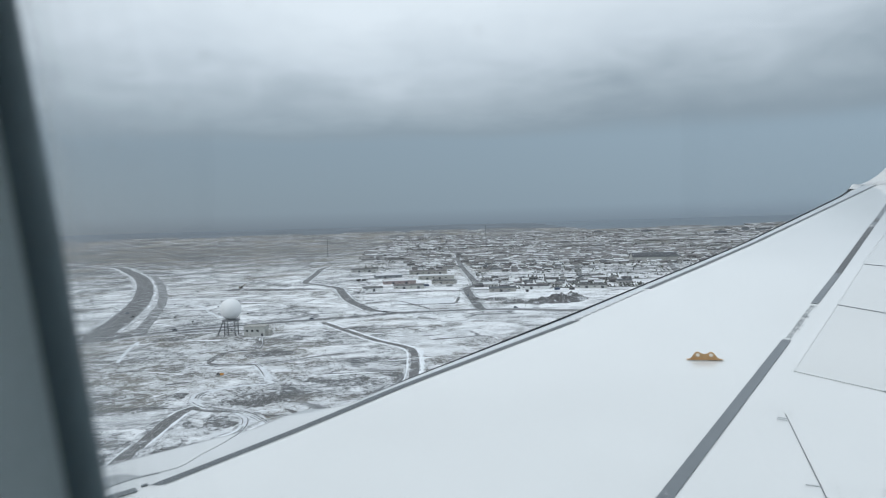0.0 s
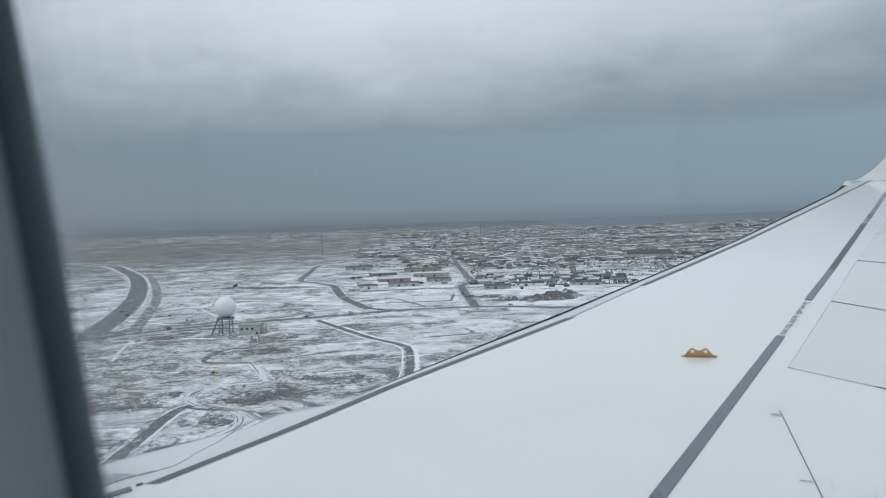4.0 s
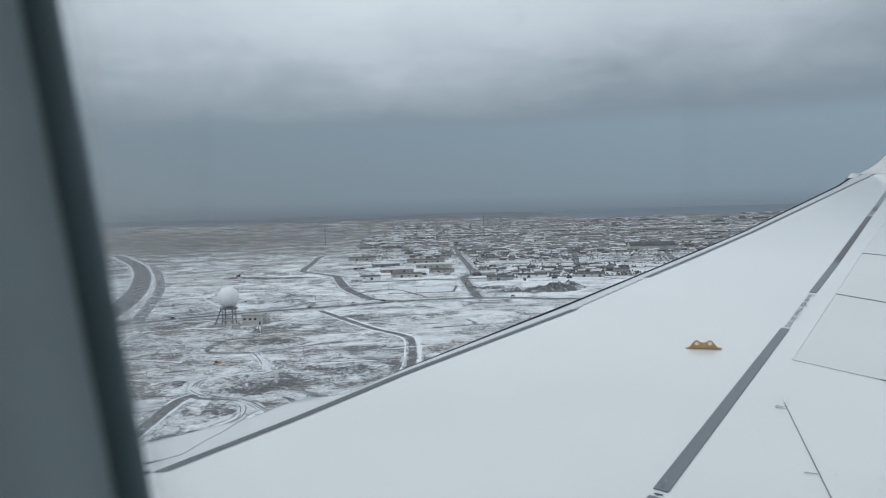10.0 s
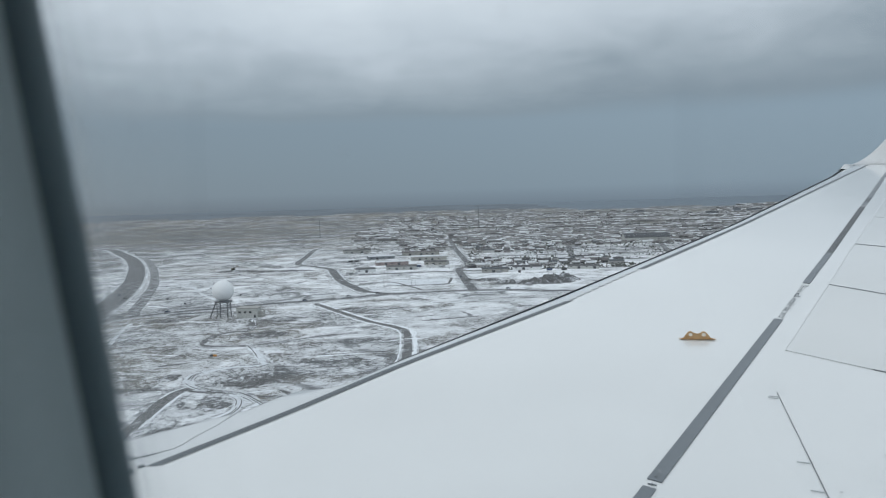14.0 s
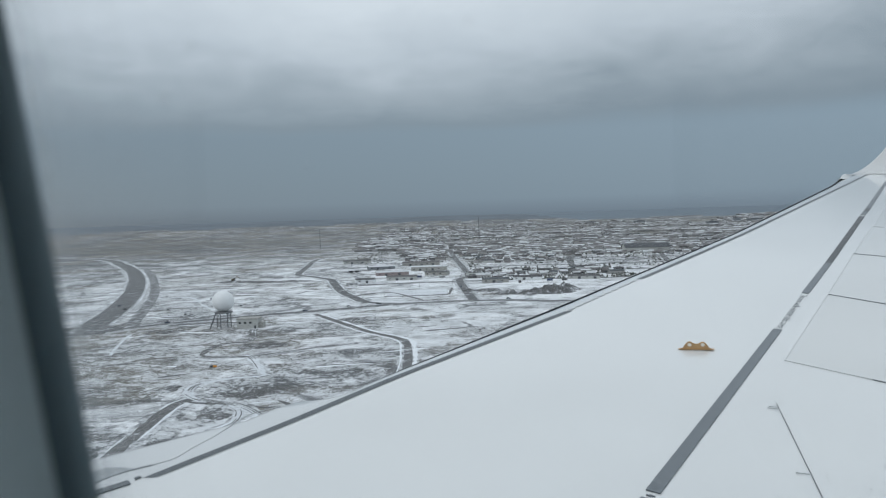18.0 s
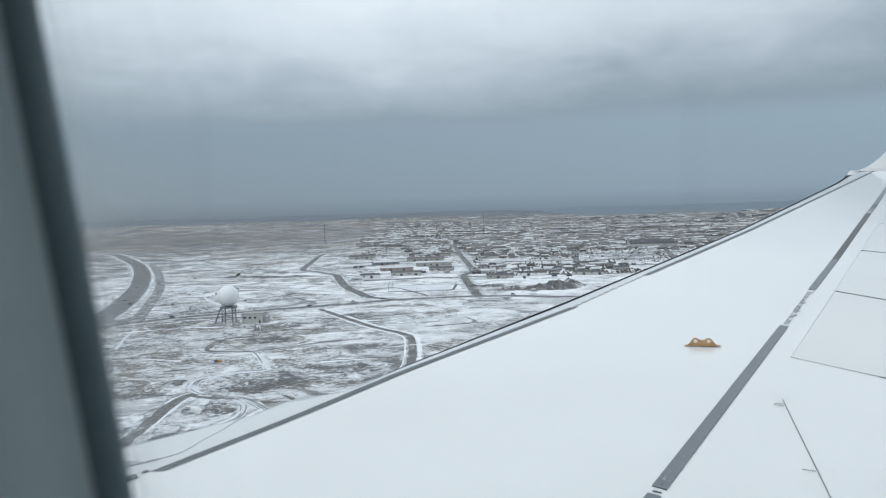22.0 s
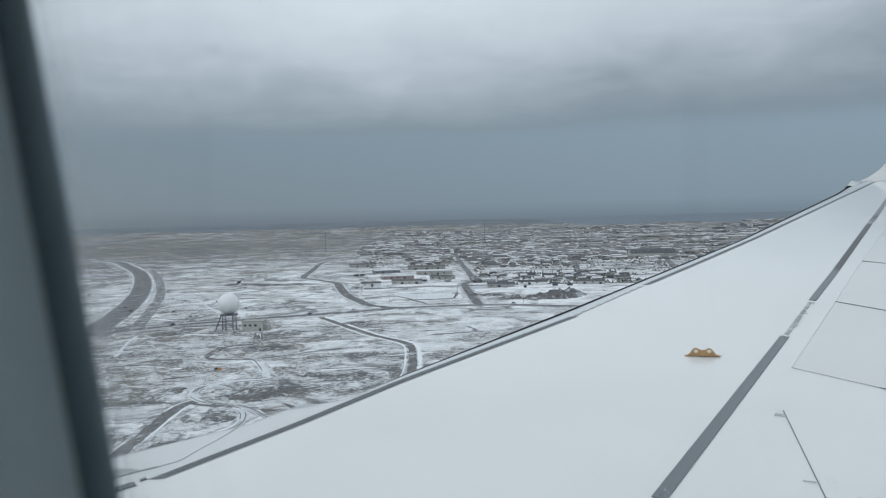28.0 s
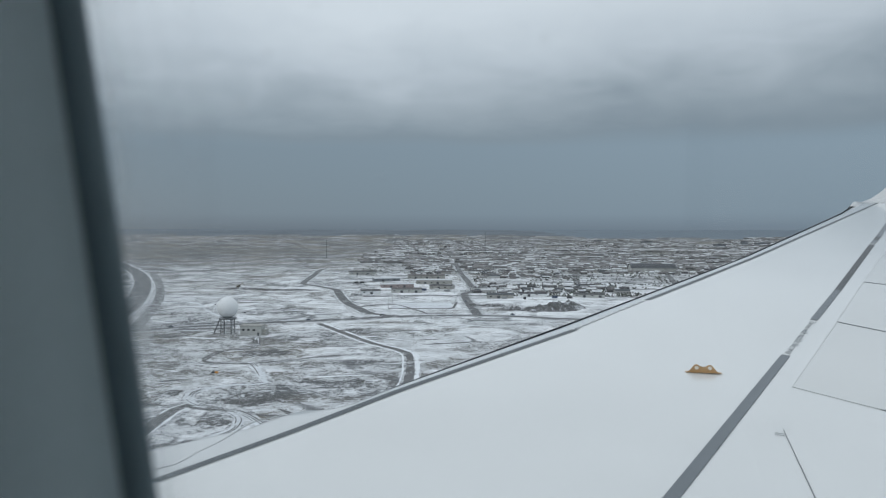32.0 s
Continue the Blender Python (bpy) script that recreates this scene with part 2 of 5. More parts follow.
def snowy_roof(name, colours, island=False):
    k = Mat(name, 0.7)
    r = k.island() if island else k.chance()
    pick = k.ramp(r, *[(i / len(colours), c) for i, c in enumerate(colours)], hard=True)
    f = k.noise(0.25, 5)
    load = k.ramp(k.math("ADD", f, k.math("SUBTRACT", k.math("FRACT", k.math("MULTIPLY", r, 17.3)), 0.5)), (0.56, 0.0), (0.74, 0.85))
    return k.done(k.mix(load, pick, (0.64, 0.665, 0.69)), f, 0.05)


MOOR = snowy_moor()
# heath with the blue of sea and haze at the horizon put into its colour
HEATH = simple("hazed_far_heath", (0.115, 0.14, 0.165), 0.9, scale=0.004, vary=0.3)
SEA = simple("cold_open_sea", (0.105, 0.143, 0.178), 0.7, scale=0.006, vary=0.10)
SLATE = simple("slate_grey_render", (0.21, 0.23, 0.25), 0.8, scale=0.2, vary=0.25)
TRODDEN = simple("windswept_field_snow", (0.62, 0.65, 0.68), 0.85, scale=0.06, vary=0.22)
SNOW = simple("drifted_snow", (0.76, 0.79, 0.82), 0.8, scale=0.2, vary=0.08)
ROAD = asphalt("worn_asphalt", 0.092, 0.20)
VERGE = verge("gritty_snow_verge")
TRACK = asphalt("gravel_track", 0.095, 0.42)
MUD = scree("frozen_mud", 0.105, 0.535)
SCREE = scree("snow_dusted_scree", 0.095, 0.515)
STREET = asphalt("town_street", 0.06, 0.35)
PAINT = wing_paint("white_wing_paint", (0.698, 0.712, 0.71), 0.3)
ROOTPAINT = wing_paint("root_slat_paint", (0.60, 0.62, 0.63), 0.4)
PANELPAINT = wing_paint("spoiler_paint", (0.63, 0.64, 0.633), 0.35)
# greyer than the wing: shade on the winglet's inner face put into the colour
TIPSHADE = wing_paint("shaded_tip_paint", (0.47, 0.475, 0.465), 0.45)
SLATPAINT = wing_paint("pale_slat_metal", (0.56, 0.59, 0.61), 0.35, 0.3)
GREY = simple("grey_stripe_paint", (0.135, 0.155, 0.172), 0.4, scale=6, vary=0.08)
DARK = simple("dark_stripe_paint", (0.03, 0.035, 0.04), 0.4, scale=6, vary=0.1)
GAP = simple("shadow_gap", (0.10, 0.115, 0.125), 0.6, scale=8, vary=0.15)
SEAM = simple("root_seam_grey", (0.50, 0.52, 0.535), 0.6, scale=8, vary=0.1)
RECESS = simple("shaded_root_metal", (0.33, 0.355, 0.37), 0.5, scale=12, vary=0.25)
SEALANT = simple("thin_sealant", (0.55, 0.565, 0.57), 0.5, scale=8, vary=0.1)
DASH = simple("grey_dash_paint", (0.34, 0.36, 0.375), 0.5, scale=8, vary=0.1)
SPECK = simple("grey_grime", (0.22, 0.23, 0.235), 0.8, scale=20, vary=0.2)
LENS = simple("smoked_lens", (0.16, 0.18, 0.19), 0.25, scale=3, vary=0.1)
SLATSHADE = simple("slat_shade_paint", (0.12, 0.135, 0.148), 0.6, 0.0, scale=8, vary=0.15)
HOOK = simple("gold_primer", (0.53, 0.335, 0.165), 0.45, 0.2, scale=30, vary=0.15)
EYE = simple("cream_eye_paint", (0.86, 0.80, 0.72), 0.5, scale=30, vary=0.05)
RUBBER = simple("black_window_rubber", (0.165, 0.235, 0.262), 0.7, scale=40, vary=0.1, relief=0.0)
PANEL = simple("cabin_wall_plastic", (0.76, 0.88, 0.90), 0.6, scale=25, vary=0.03, relief=0.0)
# pale, to bounce daylight back onto the window panel
FABRIC = simple("cabin_lining", (0.82, 0.85, 0.86), 0.8, scale=20, vary=0.08)
WALLS = random_paint("house_wall_paint", [(0.55, 0.56, 0.56), (0.36, 0.36, 0.35), (0.20, 0.205, 0.21), (0.40, 0.40, 0.385), (0.13, 0.13, 0.13), (0.22, 0.21, 0.212), (0.48, 0.50, 0.51)])
ROOFS = snowy_roof("house_roof", [(0.07, 0.072, 0.075), (0.045, 0.045, 0.05), (0.11, 0.105, 0.105), (0.10, 0.095, 0.096), (0.06, 0.07, 0.08)])
# paler and flatter than the near houses: distance haze put into their colours
HAZEWALL = random_paint("hazed_house_wall_paint", [(0.42, 0.425, 0.43), (0.33, 0.33, 0.325), (0.24, 0.242, 0.245), (0.36, 0.355, 0.345), (0.19, 0.19, 0.192)], island=True)
HAZEROOF = snowy_roof("hazed_house_roof", [(0.15, 0.153, 0.158), (0.12, 0.121, 0.125), (0.19, 0.19, 0.192), (0.18, 0.172, 0.168)], island=True)
PANE = simple("dark_window_glass", (0.03, 0.035, 0.04), 0.15, scale=2, vary=0.2)
CONCRETE = simple("weathered_concrete", (0.34, 0.34, 0.32), 0.85, scale=0.5, vary=0.2)
HALLROOF = simple("dark_steel_roof", (0.075, 0.082, 0.09), 0.9, scale=0.3, vary=0.12)
CREAM = simple("cream_cladding", (0.43, 0.44, 0.425), 0.6, scale=0.4, vary=0.1)
BRICKRED = simple("dull_red_cladding", (0.27, 0.225, 0.22), 0.7, scale=0.4, vary=0.15)
WHITE = simple("white_panel", (0.74, 0.76, 0.77), 0.5, scale=0.5, vary=0.06)
STEEL = simple("grey_galvanised_steel", (0.20, 0.21, 0.22), 0.5, 0.4, scale=1, vary=0.2)
BARK = simple("dark_bark", (0.06, 0.05, 0.04), 0.9, scale=4, vary=0.3)
LEAF = simple("dark_conifer_green", (0.070, 0.076, 0.066), 0.9, scale=1.5, vary=0.4)
ROCK = simple("dark_lava_rock", (0.065, 0.062, 0.058), 0.9, scale=0.5, vary=0.5)
YELLOW = simple("dull_machine_paint", (0.11, 0.085, 0.045), 0.5, scale=1, vary=0.2)
ORANGE = simple("orange_sign_face", (0.62, 0.27, 0.03), 0.5, scale=2, vary=0.1)
TYRE = simple("black_tyre", (0.02, 0.02, 0.02), 0.85, scale=6, vary=0.2)
CARS = random_paint("car_paint", [(0.6, 0.61, 0.62), (0.05, 0.05, 0.055), (0.28, 0.29, 0.30), (0.45, 0.46, 0.47), (0.05, 0.07, 0.12)], 0.3, 0.1)
LAMP = simple("frosted_lamp_lens", (0.7, 0.7, 0.68), 0.3, scale=9, vary=0.05)


def window_glass():
    k = Mat("window_pane_acrylic", 0.02)
    clear_, gloss = k.n.new("ShaderNodeBsdfTransparent"), k.n.new("ShaderNodeBsdfGlossy")
    clear_.inputs[0].default_value = (0.985, 0.99, 0.99, 1)
    gloss.inputs["Roughness"].default_value = 0.02
    fres = k.n.new("ShaderNodeFresnel")
    fres.inputs[0].default_value = 1.3
    both = k.n.new("ShaderNodeMixShader")
    k.l.new(fres.outputs[0], both.inputs[0])
    k.l.new(clear_.outputs[0], both.inputs[1]), k.l.new(gloss.outputs[0], both.inputs[2])
    k.l.new(both.outputs[0], k.n["Material Output"].inputs[0])
    return k.m


GLASS = window_glass()


def fogged(name, amount):
    """Scratched acrylic: mostly clear, a little milky."""
    k = Mat(name, 0.5)
    clear_, milk = k.n.new("ShaderNodeBsdfTransparent"), k.n.new("ShaderNodeBsdfTranslucent")
    milk.inputs[0].default_value = (0.58, 0.61, 0.62, 1)
    both = k.n.new("ShaderNodeMixShader")
    k.l.new(k.math("MULTIPLY", k.ramp(k.noise(90, 4), (0.3, 0.6), (0.7, 1.0)), amount), both.inputs[0])
    k.l.new(clear_.outputs[0], both.inputs[1]), k.l.new(milk.outputs[0], both.inputs[2])
    k.l.new(both.outputs[0], k.n["Material Output"].inputs[0])
    return k.m


FOGS = [fogged("milky_rim", v) for v in (0.42, 0.24, 0.13, 0.07, 0.035)]


# ---------------------------------------------------------------- building helpers
def mesh(name, verts, faces, mats, slots=None, smooth=False):
    me = bpy.data.meshes.new(name)
    me.from_pydata([tuple(v) for v in verts], [], faces)
    for m in mats if isinstance(mats, (list, tuple)) else [mats]:
        me.materials.append(m)
    if slots is not None:
        me.polygons.foreach_set("material_index", slots)
    if smooth:
        me.polygons.foreach_set("use_smooth", [True] * len(faces))
    me.update()
    return me


def from_bm(name, bm, mat, smooth=False):
    bmesh.ops.recalc_face_normals(bm, faces=bm.faces)
    me = bpy.data.meshes.new(name)
    bm.to_mesh(me)
    bm.free()
    me.materials.append(mat)
    if smooth:
        me.polygons.foreach_set("use_smooth", [True] * len(me.polygons))
    return me


def child(name, me, parent, m=None, label=""):
    ob = new(name, me)
    ob.parent = parent
    if m is not None:
        ob.matrix_basis = m
    return tagged(ob, label)


def part(name, bm, mat, parent, label="", smooth=False):
    return child(name, from_bm(name, bm, mat, smooth), parent, None, label)


def thing(name, m, label, category, group="", kind=""):
    ob = new(name)
    ob.empty_display_size = 0.1
    ob.matrix_basis = m
    return tagged(ob, label, category, group, kind)


def box(bm, x0, x1, y0, y1, z0, z1, bevel=0.0):
    r = bmesh.ops.create_cube(bm, size=1, matrix=Matrix.Translation(((x0 + x1) / 2, (y0 + y1) / 2, (z0 + z1) / 2)) @ Matrix.Diagonal((x1 - x0, y1 - y0, z1 - z0, 1)))
    if bevel:
        bmesh.ops.bevel(bm, geom=list({e for v in r["verts"] for e in v.link_edges}), offset=bevel, segments=1, affect="EDGES")
    return bm


def boxed(*a):
    return box(bmesh.new(), *a)


def tube(bm, a, b, r0, r1=None, n=8):
    a, b = Vector(a), Vector(b)
    m = Matrix.Translation((a + b) / 2) @ (b - a).to_track_quat("Z", "Y").to_matrix().to_4x4()
    bmesh.ops.create_cone(bm, cap_ends=True, segments=n, radius1=r0, radius2=r0 if r1 is None else r1, depth=(b - a).length, matrix=m)
    return bm


def table(rows_, v):
    """Straight lines through the rows (v, value), carried on past both ends."""
    for (a, fa), (b, fb) in zip(rows_, rows_[1:]):
        if v <= b or (b, fb) == rows_[-1]:
            return fa + (fb - fa) * (v - a) / (b - a)


def ease(v):
    v = min(1.0, max(0.0, v))
    return v * v * (3 - 2 * v)


def gz(x, y):
    """Height of the land: nearly flat, rising to a low moor in the distance."""
    r = math.hypot(x, y)
    return 73 * ease((r - 2900) / 1900) + 0.7 * noise.noise((x / 110, y / 110, 0.3)) + ease((r - 2600) / 2000) * 3 * noise.noise((x / 420, y / 420, 2.3))


# ---------------------------------------------------------------- ground
RINGS = [0.0] + [20 * (4820 / 20) ** (i / 249) for i in range(250)]
ANGLES = 480
gv = [(0.0, 0.0, gz(0, 0))]
for r in RINGS[1:]:
    for a in range(ANGLES):
        x, y = r * math.sin(2 * math.pi * a / ANGLES), r * math.cos(2 * math.pi * a / ANGLES)
        gv.append((x, y, gz(x, y)))
gf = [(0, 1 + a, 1 + (a + 1) % ANGLES) for a in range(ANGLES)]
for i in range(len(RINGS) - 2):
    for a in range(ANGLES):
        p, q = 1 + i * ANGLES, 1 + (i + 1) * ANGLES
        b = (a + 1) % ANGLES
        gf.append((p + a, q + a, q + b, p + b))
# far out the moor ends in slate-blue heath, and to the east in the open sea
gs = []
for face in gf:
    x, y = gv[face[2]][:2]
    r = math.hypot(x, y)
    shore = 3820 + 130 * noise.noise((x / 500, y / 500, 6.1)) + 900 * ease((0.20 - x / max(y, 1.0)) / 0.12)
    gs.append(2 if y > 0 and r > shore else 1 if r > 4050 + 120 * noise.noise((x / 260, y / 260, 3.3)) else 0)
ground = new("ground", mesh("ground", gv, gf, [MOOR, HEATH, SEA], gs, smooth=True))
tagged(ground, "patchy snow over dark lava moor and dry grass", "ground", kind="structure")


def smooth_line(points, step):
    """Points of a flowing line through a few corners, about a step apart."""
    p = [Vector((*q, 0)) for q in points]
    p = [2 * p[0] - p[1]] + p + [2 * p[-1] - p[-2]]
    out = []
    for i in range(1, len(p) - 2):
        a, b, c, d = p[i - 1:i + 3]
        n = max(2, int((c - b).length / step))
        for j in range(n):
            t = j / n
            out.append(0.5 * (2 * b + (c - a) * t + (2 * a - 5 * b + 4 * c - d) * t * t + (3 * b - a - 3 * c + d) * t ** 3))
    return out + [p[-2]]


def strip(name, points, width, mat, label, raise_=0.25, crown=0.12, kind="structure", category="road", side=0.0, ragged=0.0, gaps=-9.0):
    """A road, track or snow bank that follows the land, with shoulders."""
    line = smooth_line(points, max(2.2, width * 0.45))
    verts, faces = [], []
    prof = ((-0.66, -0.4), (-0.5, 0.0), (0.0, crown), (0.5, 0.0), (0.66, -0.4))
    for i, c in enumerate(line):
        t = (line[min(i + 1, len(line) - 1)] - line[max(i - 1, 0)]).normalized()
        nrm = Vector((t.y, -t.x, 0))
        at = c * 0.16 + Vector((side * 3.1, 0, width))
        wid = width * (1 + 0.7 * ragged * noise.noise(at * 0.6))
        fray = 0.28 * ragged * width
        low = 0.0
        if gaps > -9:                       # broken banks swell and run out
            swell = min(1.0, max(0.0, 1.6 * (noise.noise(c * 0.045 + Vector((0, 0, 7.7 + side))) - gaps)))
            wid, low = wid * (0.1 + 0.9 * swell), -0.5 * (1 - swell)
        for u, h in prof:
            q = c + nrm * (u * wid + side + (fray * noise.noise(at * 2.3 + Vector((0, 0, 9 * u))) if u else 0.0))
            verts.append((q.x, q.y, gz(q.x, q.y) + raise_ + h + low))
    for i in range(len(line) - 1):
        for j in range(len(prof) - 1):
            a = i * len(prof) + j
            faces.append((a, a + 1, a + 1 + len(prof), a + len(prof)))
    return tagged(new(name, mesh(name, verts, faces, mat)), label, category, kind=kind)


MAIN = [(-330, 500), (-267, 552), (-221, 589), (-181, 608), (-139, 628), (-93, 645), (-44, 668), (7, 679), (59, 676), (107, 653), (210, 640)]
WEST = [(-214, 1509), (-246, 1457), (-228, 1238), (-211, 1074), (-186, 1028), (-149, 966), (-131, 890), (-111, 800), (-92, 741), (-72, 689), (-44, 668)]
SPUR = [(-8, 2600), (20, 2165), (19, 1649), (23, 1331), (30, 1114), (33, 958), (20, 902), (23, 779), (28, 676)]
TAXI = [(-262, 540), (-285, 599), (-305, 676), (-335, 775), (-382, 910), (-459, 1103), (-555, 1313), (-661, 1510), (-785, 1719), (-1068, 2003)]
LANE = [(-108, 617), (-82, 567), (-55, 517), (-33, 486), (-25, 467), (-22, 428), (-21, 392), (-23, 330)]
WIND = [(-116, 236), (-118, 258), (-119, 279), (-120, 304), (-120, 322), (-116, 330)]
LOOP = [(-72, 288), (-78, 301), (-91, 318), (-103, 324), (-114, 332), (-122, 344), (-123, 359), (-112, 371), (-96, 378), (-97, 384), (-100, 394), (-109, 418), (-118, 438)]
BEND = [(-106, 263), (-95, 266), (-91, 278), (-86, 289), (-87, 304), (-92, 314), (-101, 322)]
HAIRPIN = [(-141, 542), (-139, 530), (-134, 512), (-131, 488), (-144, 483), (-149, 468), (-145, 439), (-116, 433)]
CROSS = [(-160, 436), (-137, 434), (-114, 436), (-93, 449), (-74, 461), (-50, 470), (-24, 463)]


def rutted(points, width, label, lift=0.22, mat=None):
    """A track pressed into the snow, with thin dark wheel ruts."""
    strip("track", points, width, mat or TRODDEN, label, lift, 0.05, ragged=0.8)
    for side in (-0.32, 0.02, 0.34):
        strip("wheel_rut", points, width * 0.15, MUD if mat is None else TRODDEN, "thin wheel rut worn along the track", lift + 0.12, 0.04, side=side * width, ragged=1.2, gaps=-0.45, category="rut")


for pts, wide in ((MAIN, 19), (WEST, 17), (SPUR, 16), (TAXI, 33), (LANE, 9), (WIND, 10), (BEND, 7), (LOOP, 8), (CROSS, 8)):
    strip("verge", pts, wide, VERGE, "ragged verge of grit and dirty snow beside the road", 0.12, 0.03, category="verge", ragged=0.9)
strip("road", MAIN, 10, ROAD, "narrow grey country road across the snowy moor", 0.20)
strip("road", WEST, 9, ROAD, "dark asphalt road bending through snow", 0.24)
strip("road", SPUR, 8, ROAD, "dark asphalt road running up to the town", 0.28)
strip("road", TAXI, 19, ROAD, "broad dark asphalt taxiway curving through snow", 0.32)
ROUND = [(-276 + 21 * math.cos(a * 0.3927), 566 + 21 * math.sin(a * 0.3927)) for a in range(17)]
strip("road", ROUND, 9, ROAD, "dark asphalt roundabout with a snowy island", 0.36, ragged=0.1)
strip("road", [(-240, 575), (-253, 596), (-291, 719), (-341, 868), (-433, 1097), (-548, 1358)], 9, TRACK, "pale service road beside the taxiway", 0.26)
strip("road", [(-340, 770), (-279, 795), (-233, 711), (-188, 630)], 2.6, TRODDEN, "snow-covered track over the moor", 0.24, ragged=0.9)
strip("road", [(-206, 449), (-218, 490), (-229, 534)], 2.0, TRODDEN, "snow-covered track over the moor", 0.24, ragged=0.9)
strip("road", [(-95, 745), (-60, 775), (-30, 720), (-18, 690)], 3.0, MUD, "narrow lane between snowy plots", 0.24, ragged=0.6)
strip("road", LANE, 4.2, MUD, "rutted muddy lane", 0.22, ragged=0.4)
strip("road", WIND, 5.0, MUD, "dark muddy track through the snow", 0.22, ragged=0.6)
rutted(LOOP, 4.0, "winding track through the snow", 0.24)
rutted(BEND, 3.2, "side track turning back on itself", 0.22)
rutted(HAIRPIN[:4], 5.0, "muddy hairpin track over the moor", 0.22, MUD)
strip("road", HAIRPIN[3:], 3.4, MUD, "muddy hairpin track over the moor", 0.22, ragged=1.0)
strip("road", CROSS, 3.0, MUD, "old dark track across the moor", 0.20, ragged=1.2, gaps=-0.4)
for i, pts in enumerate(([(-72, 560), (-130, 566), (-190, 590)], [(-150, 380), (-60, 430), (40, 442)], [(-230, 470), (-160, 500), (-60, 500), (20, 520)],
                         [(-420, 900), (-300, 880), (-180, 905), (-110, 860)], [(-330, 760), (-240, 735), (-150, 745), (-60, 730), (20, 745)], [(-500, 1150), (-330, 1120), (-190, 1150)],
                         [(-60, 790), (-10, 800), (60, 780)], [(-180, 300), (-140, 330), (-60, 310), (-20, 330)])):
    strip("ditch_bank", pts, 2.2, MUD, "low dark earth bank beside a ditch", 0.22 + 0.01 * i, ragged=1.2, gaps=-0.15, category="bank")
meander = random.Random(21)
for i in range(18):
    y = meander.uniform(300, 930)
    x = meander.uniform(-0.50, 0.12) * y
    if abs(x + 167) < 30 and abs(y - 556) < 25:
        continue
    reach, bend = meander.uniform(18, 55), meander.uniform(-14, 14)
    pts = [(x - reach, y + meander.uniform(-10, 10)), (x - reach * 0.3, y + bend), (x + reach * 0.35, y - bend * 0.6), (x + reach, y + meander.uniform(-10, 10))]
    strip("ditch", pts, meander.uniform(1.4, 2.8), MUD, "dark boggy ditch winding through the snow", 0.13 + 0.002 * i, 0.06, category="ditch", ragged=1.4, gaps=-0.25)
    strip("snow_bank", pts, meander.uniform(1.0, 2.0), SNOW, "snow drift along a ditch", 0.16 + 0.002 * i, 0.35, side=meander.uniform(2.4, 3.4), category="snow", ragged=1.4, gaps=-0.1)
for s in (-1, 1):
    strip("snow_bank", LANE, 1.7 - 0.8 * s, SNOW, "snow ridge beside the muddy lane", 0.24, 0.2, side=s * 4.2, category="snow", ragged=1.3)
    strip("snow_bank", WIND, 1.2, SNOW, "snow ridge beside the muddy track", 0.3, 0.2, side=s * 3.4, category="snow", ragged=1.1, gaps=-0.2)
    strip("snow_bank", WEST, 1.6, SNOW, "broken ploughed snow bank along the road", 0.35, 0.4, side=s * 6.4, category="snow", ragged=1.4, gaps=0.02)
    strip("snow_bank", TAXI, 2.6, SNOW, "broken ploughed snow bank along the taxiway", 0.40, 0.4, side=s * 13.5, category="snow", ragged=1.4, gaps=0.1)


# ---------------------------------------------------------------- the wing
wing = thing("aircraft_wing", AIR, "white swept airliner wing with grey walkway stripe, in flight", "wing")


def wz(y):
    return -1.15 + 0.13 * y


RIM = [(0.2, -3.2), (2.3, -1.50), (2.56, -1.176), (2.75, -0.90), (2.835, -0.775), (2.95, -0.69), (3.02, -0.61), (3.06, -0.51), (3.10, -0.44),
       (3.384, -0.231), (4.567, 0.751), (7.121, 2.813), (11.483, 6.051), (13.3, 7.28)]
SLAT = [(0.2, -2.9), (2.377, -0.989), (2.792, -0.628), (3.293, -0.225), (4.352, 0.725), (5.168, 1.367), (6.798, 2.686), (13.651, 7.921)]
GAPW = 0.045


def te(y):
    return 5.2 + 0.34 * y


SPAN = [0.2, 1.2, 2.0, 2.3, 2.45, 2.56, 2.66, 2.75, 2.835, 2.9, 2.95, 3.02, 3.06, 3.10, 3.25, 3.384, 3.8, 4.352, 4.567, 5.168, 6.0, 7.121, 8.5, 10.0, 11.483, 12.5, 13.3]


def loft(rings, mat, name, closed=False, smooth=True):
    """A skin through rings of equal length."""
    n = len(rings[0])
    verts = [v for r in rings for v in r]
    faces = []
    for i in range(len(rings) - 1):
        for j in range(n if closed else n - 1):
            k = (j + 1) % n
            faces.append((i * n + j, i * n + k, (i + 1) * n + k, (i + 1) * n + j))
    return mesh(name, verts, faces, mat, smooth=smooth)


# main skin: upper side, blunt rear, lower side
rings = []
for y in SPAN:
    a, b = table(SLAT, y) + GAPW, te(y)
    thick = 0.42 - 0.024 * y
    top = [(a + (b - a) * u, y, wz(y) - 0.06 * max(0, u - 0.6)) for u in (0, 0.05, 0.15, 0.3, 0.5, 0.7, 0.85, 1)]
    low = [(a + (b - a) * u, y, wz(y) - thick * math.sin(math.pi * (0.25 + 0.75 * u)) - 0.03) for u in (1, 0.6, 0.3, 0.1, 0)]
    rings.append(top + low)
skin = child("wing_skin", loft(rings, PAINT, "wing_skin", True), wing, None, "glossy white painted upper skin")
for p in skin.data.polygons:
    p.use_smooth = False

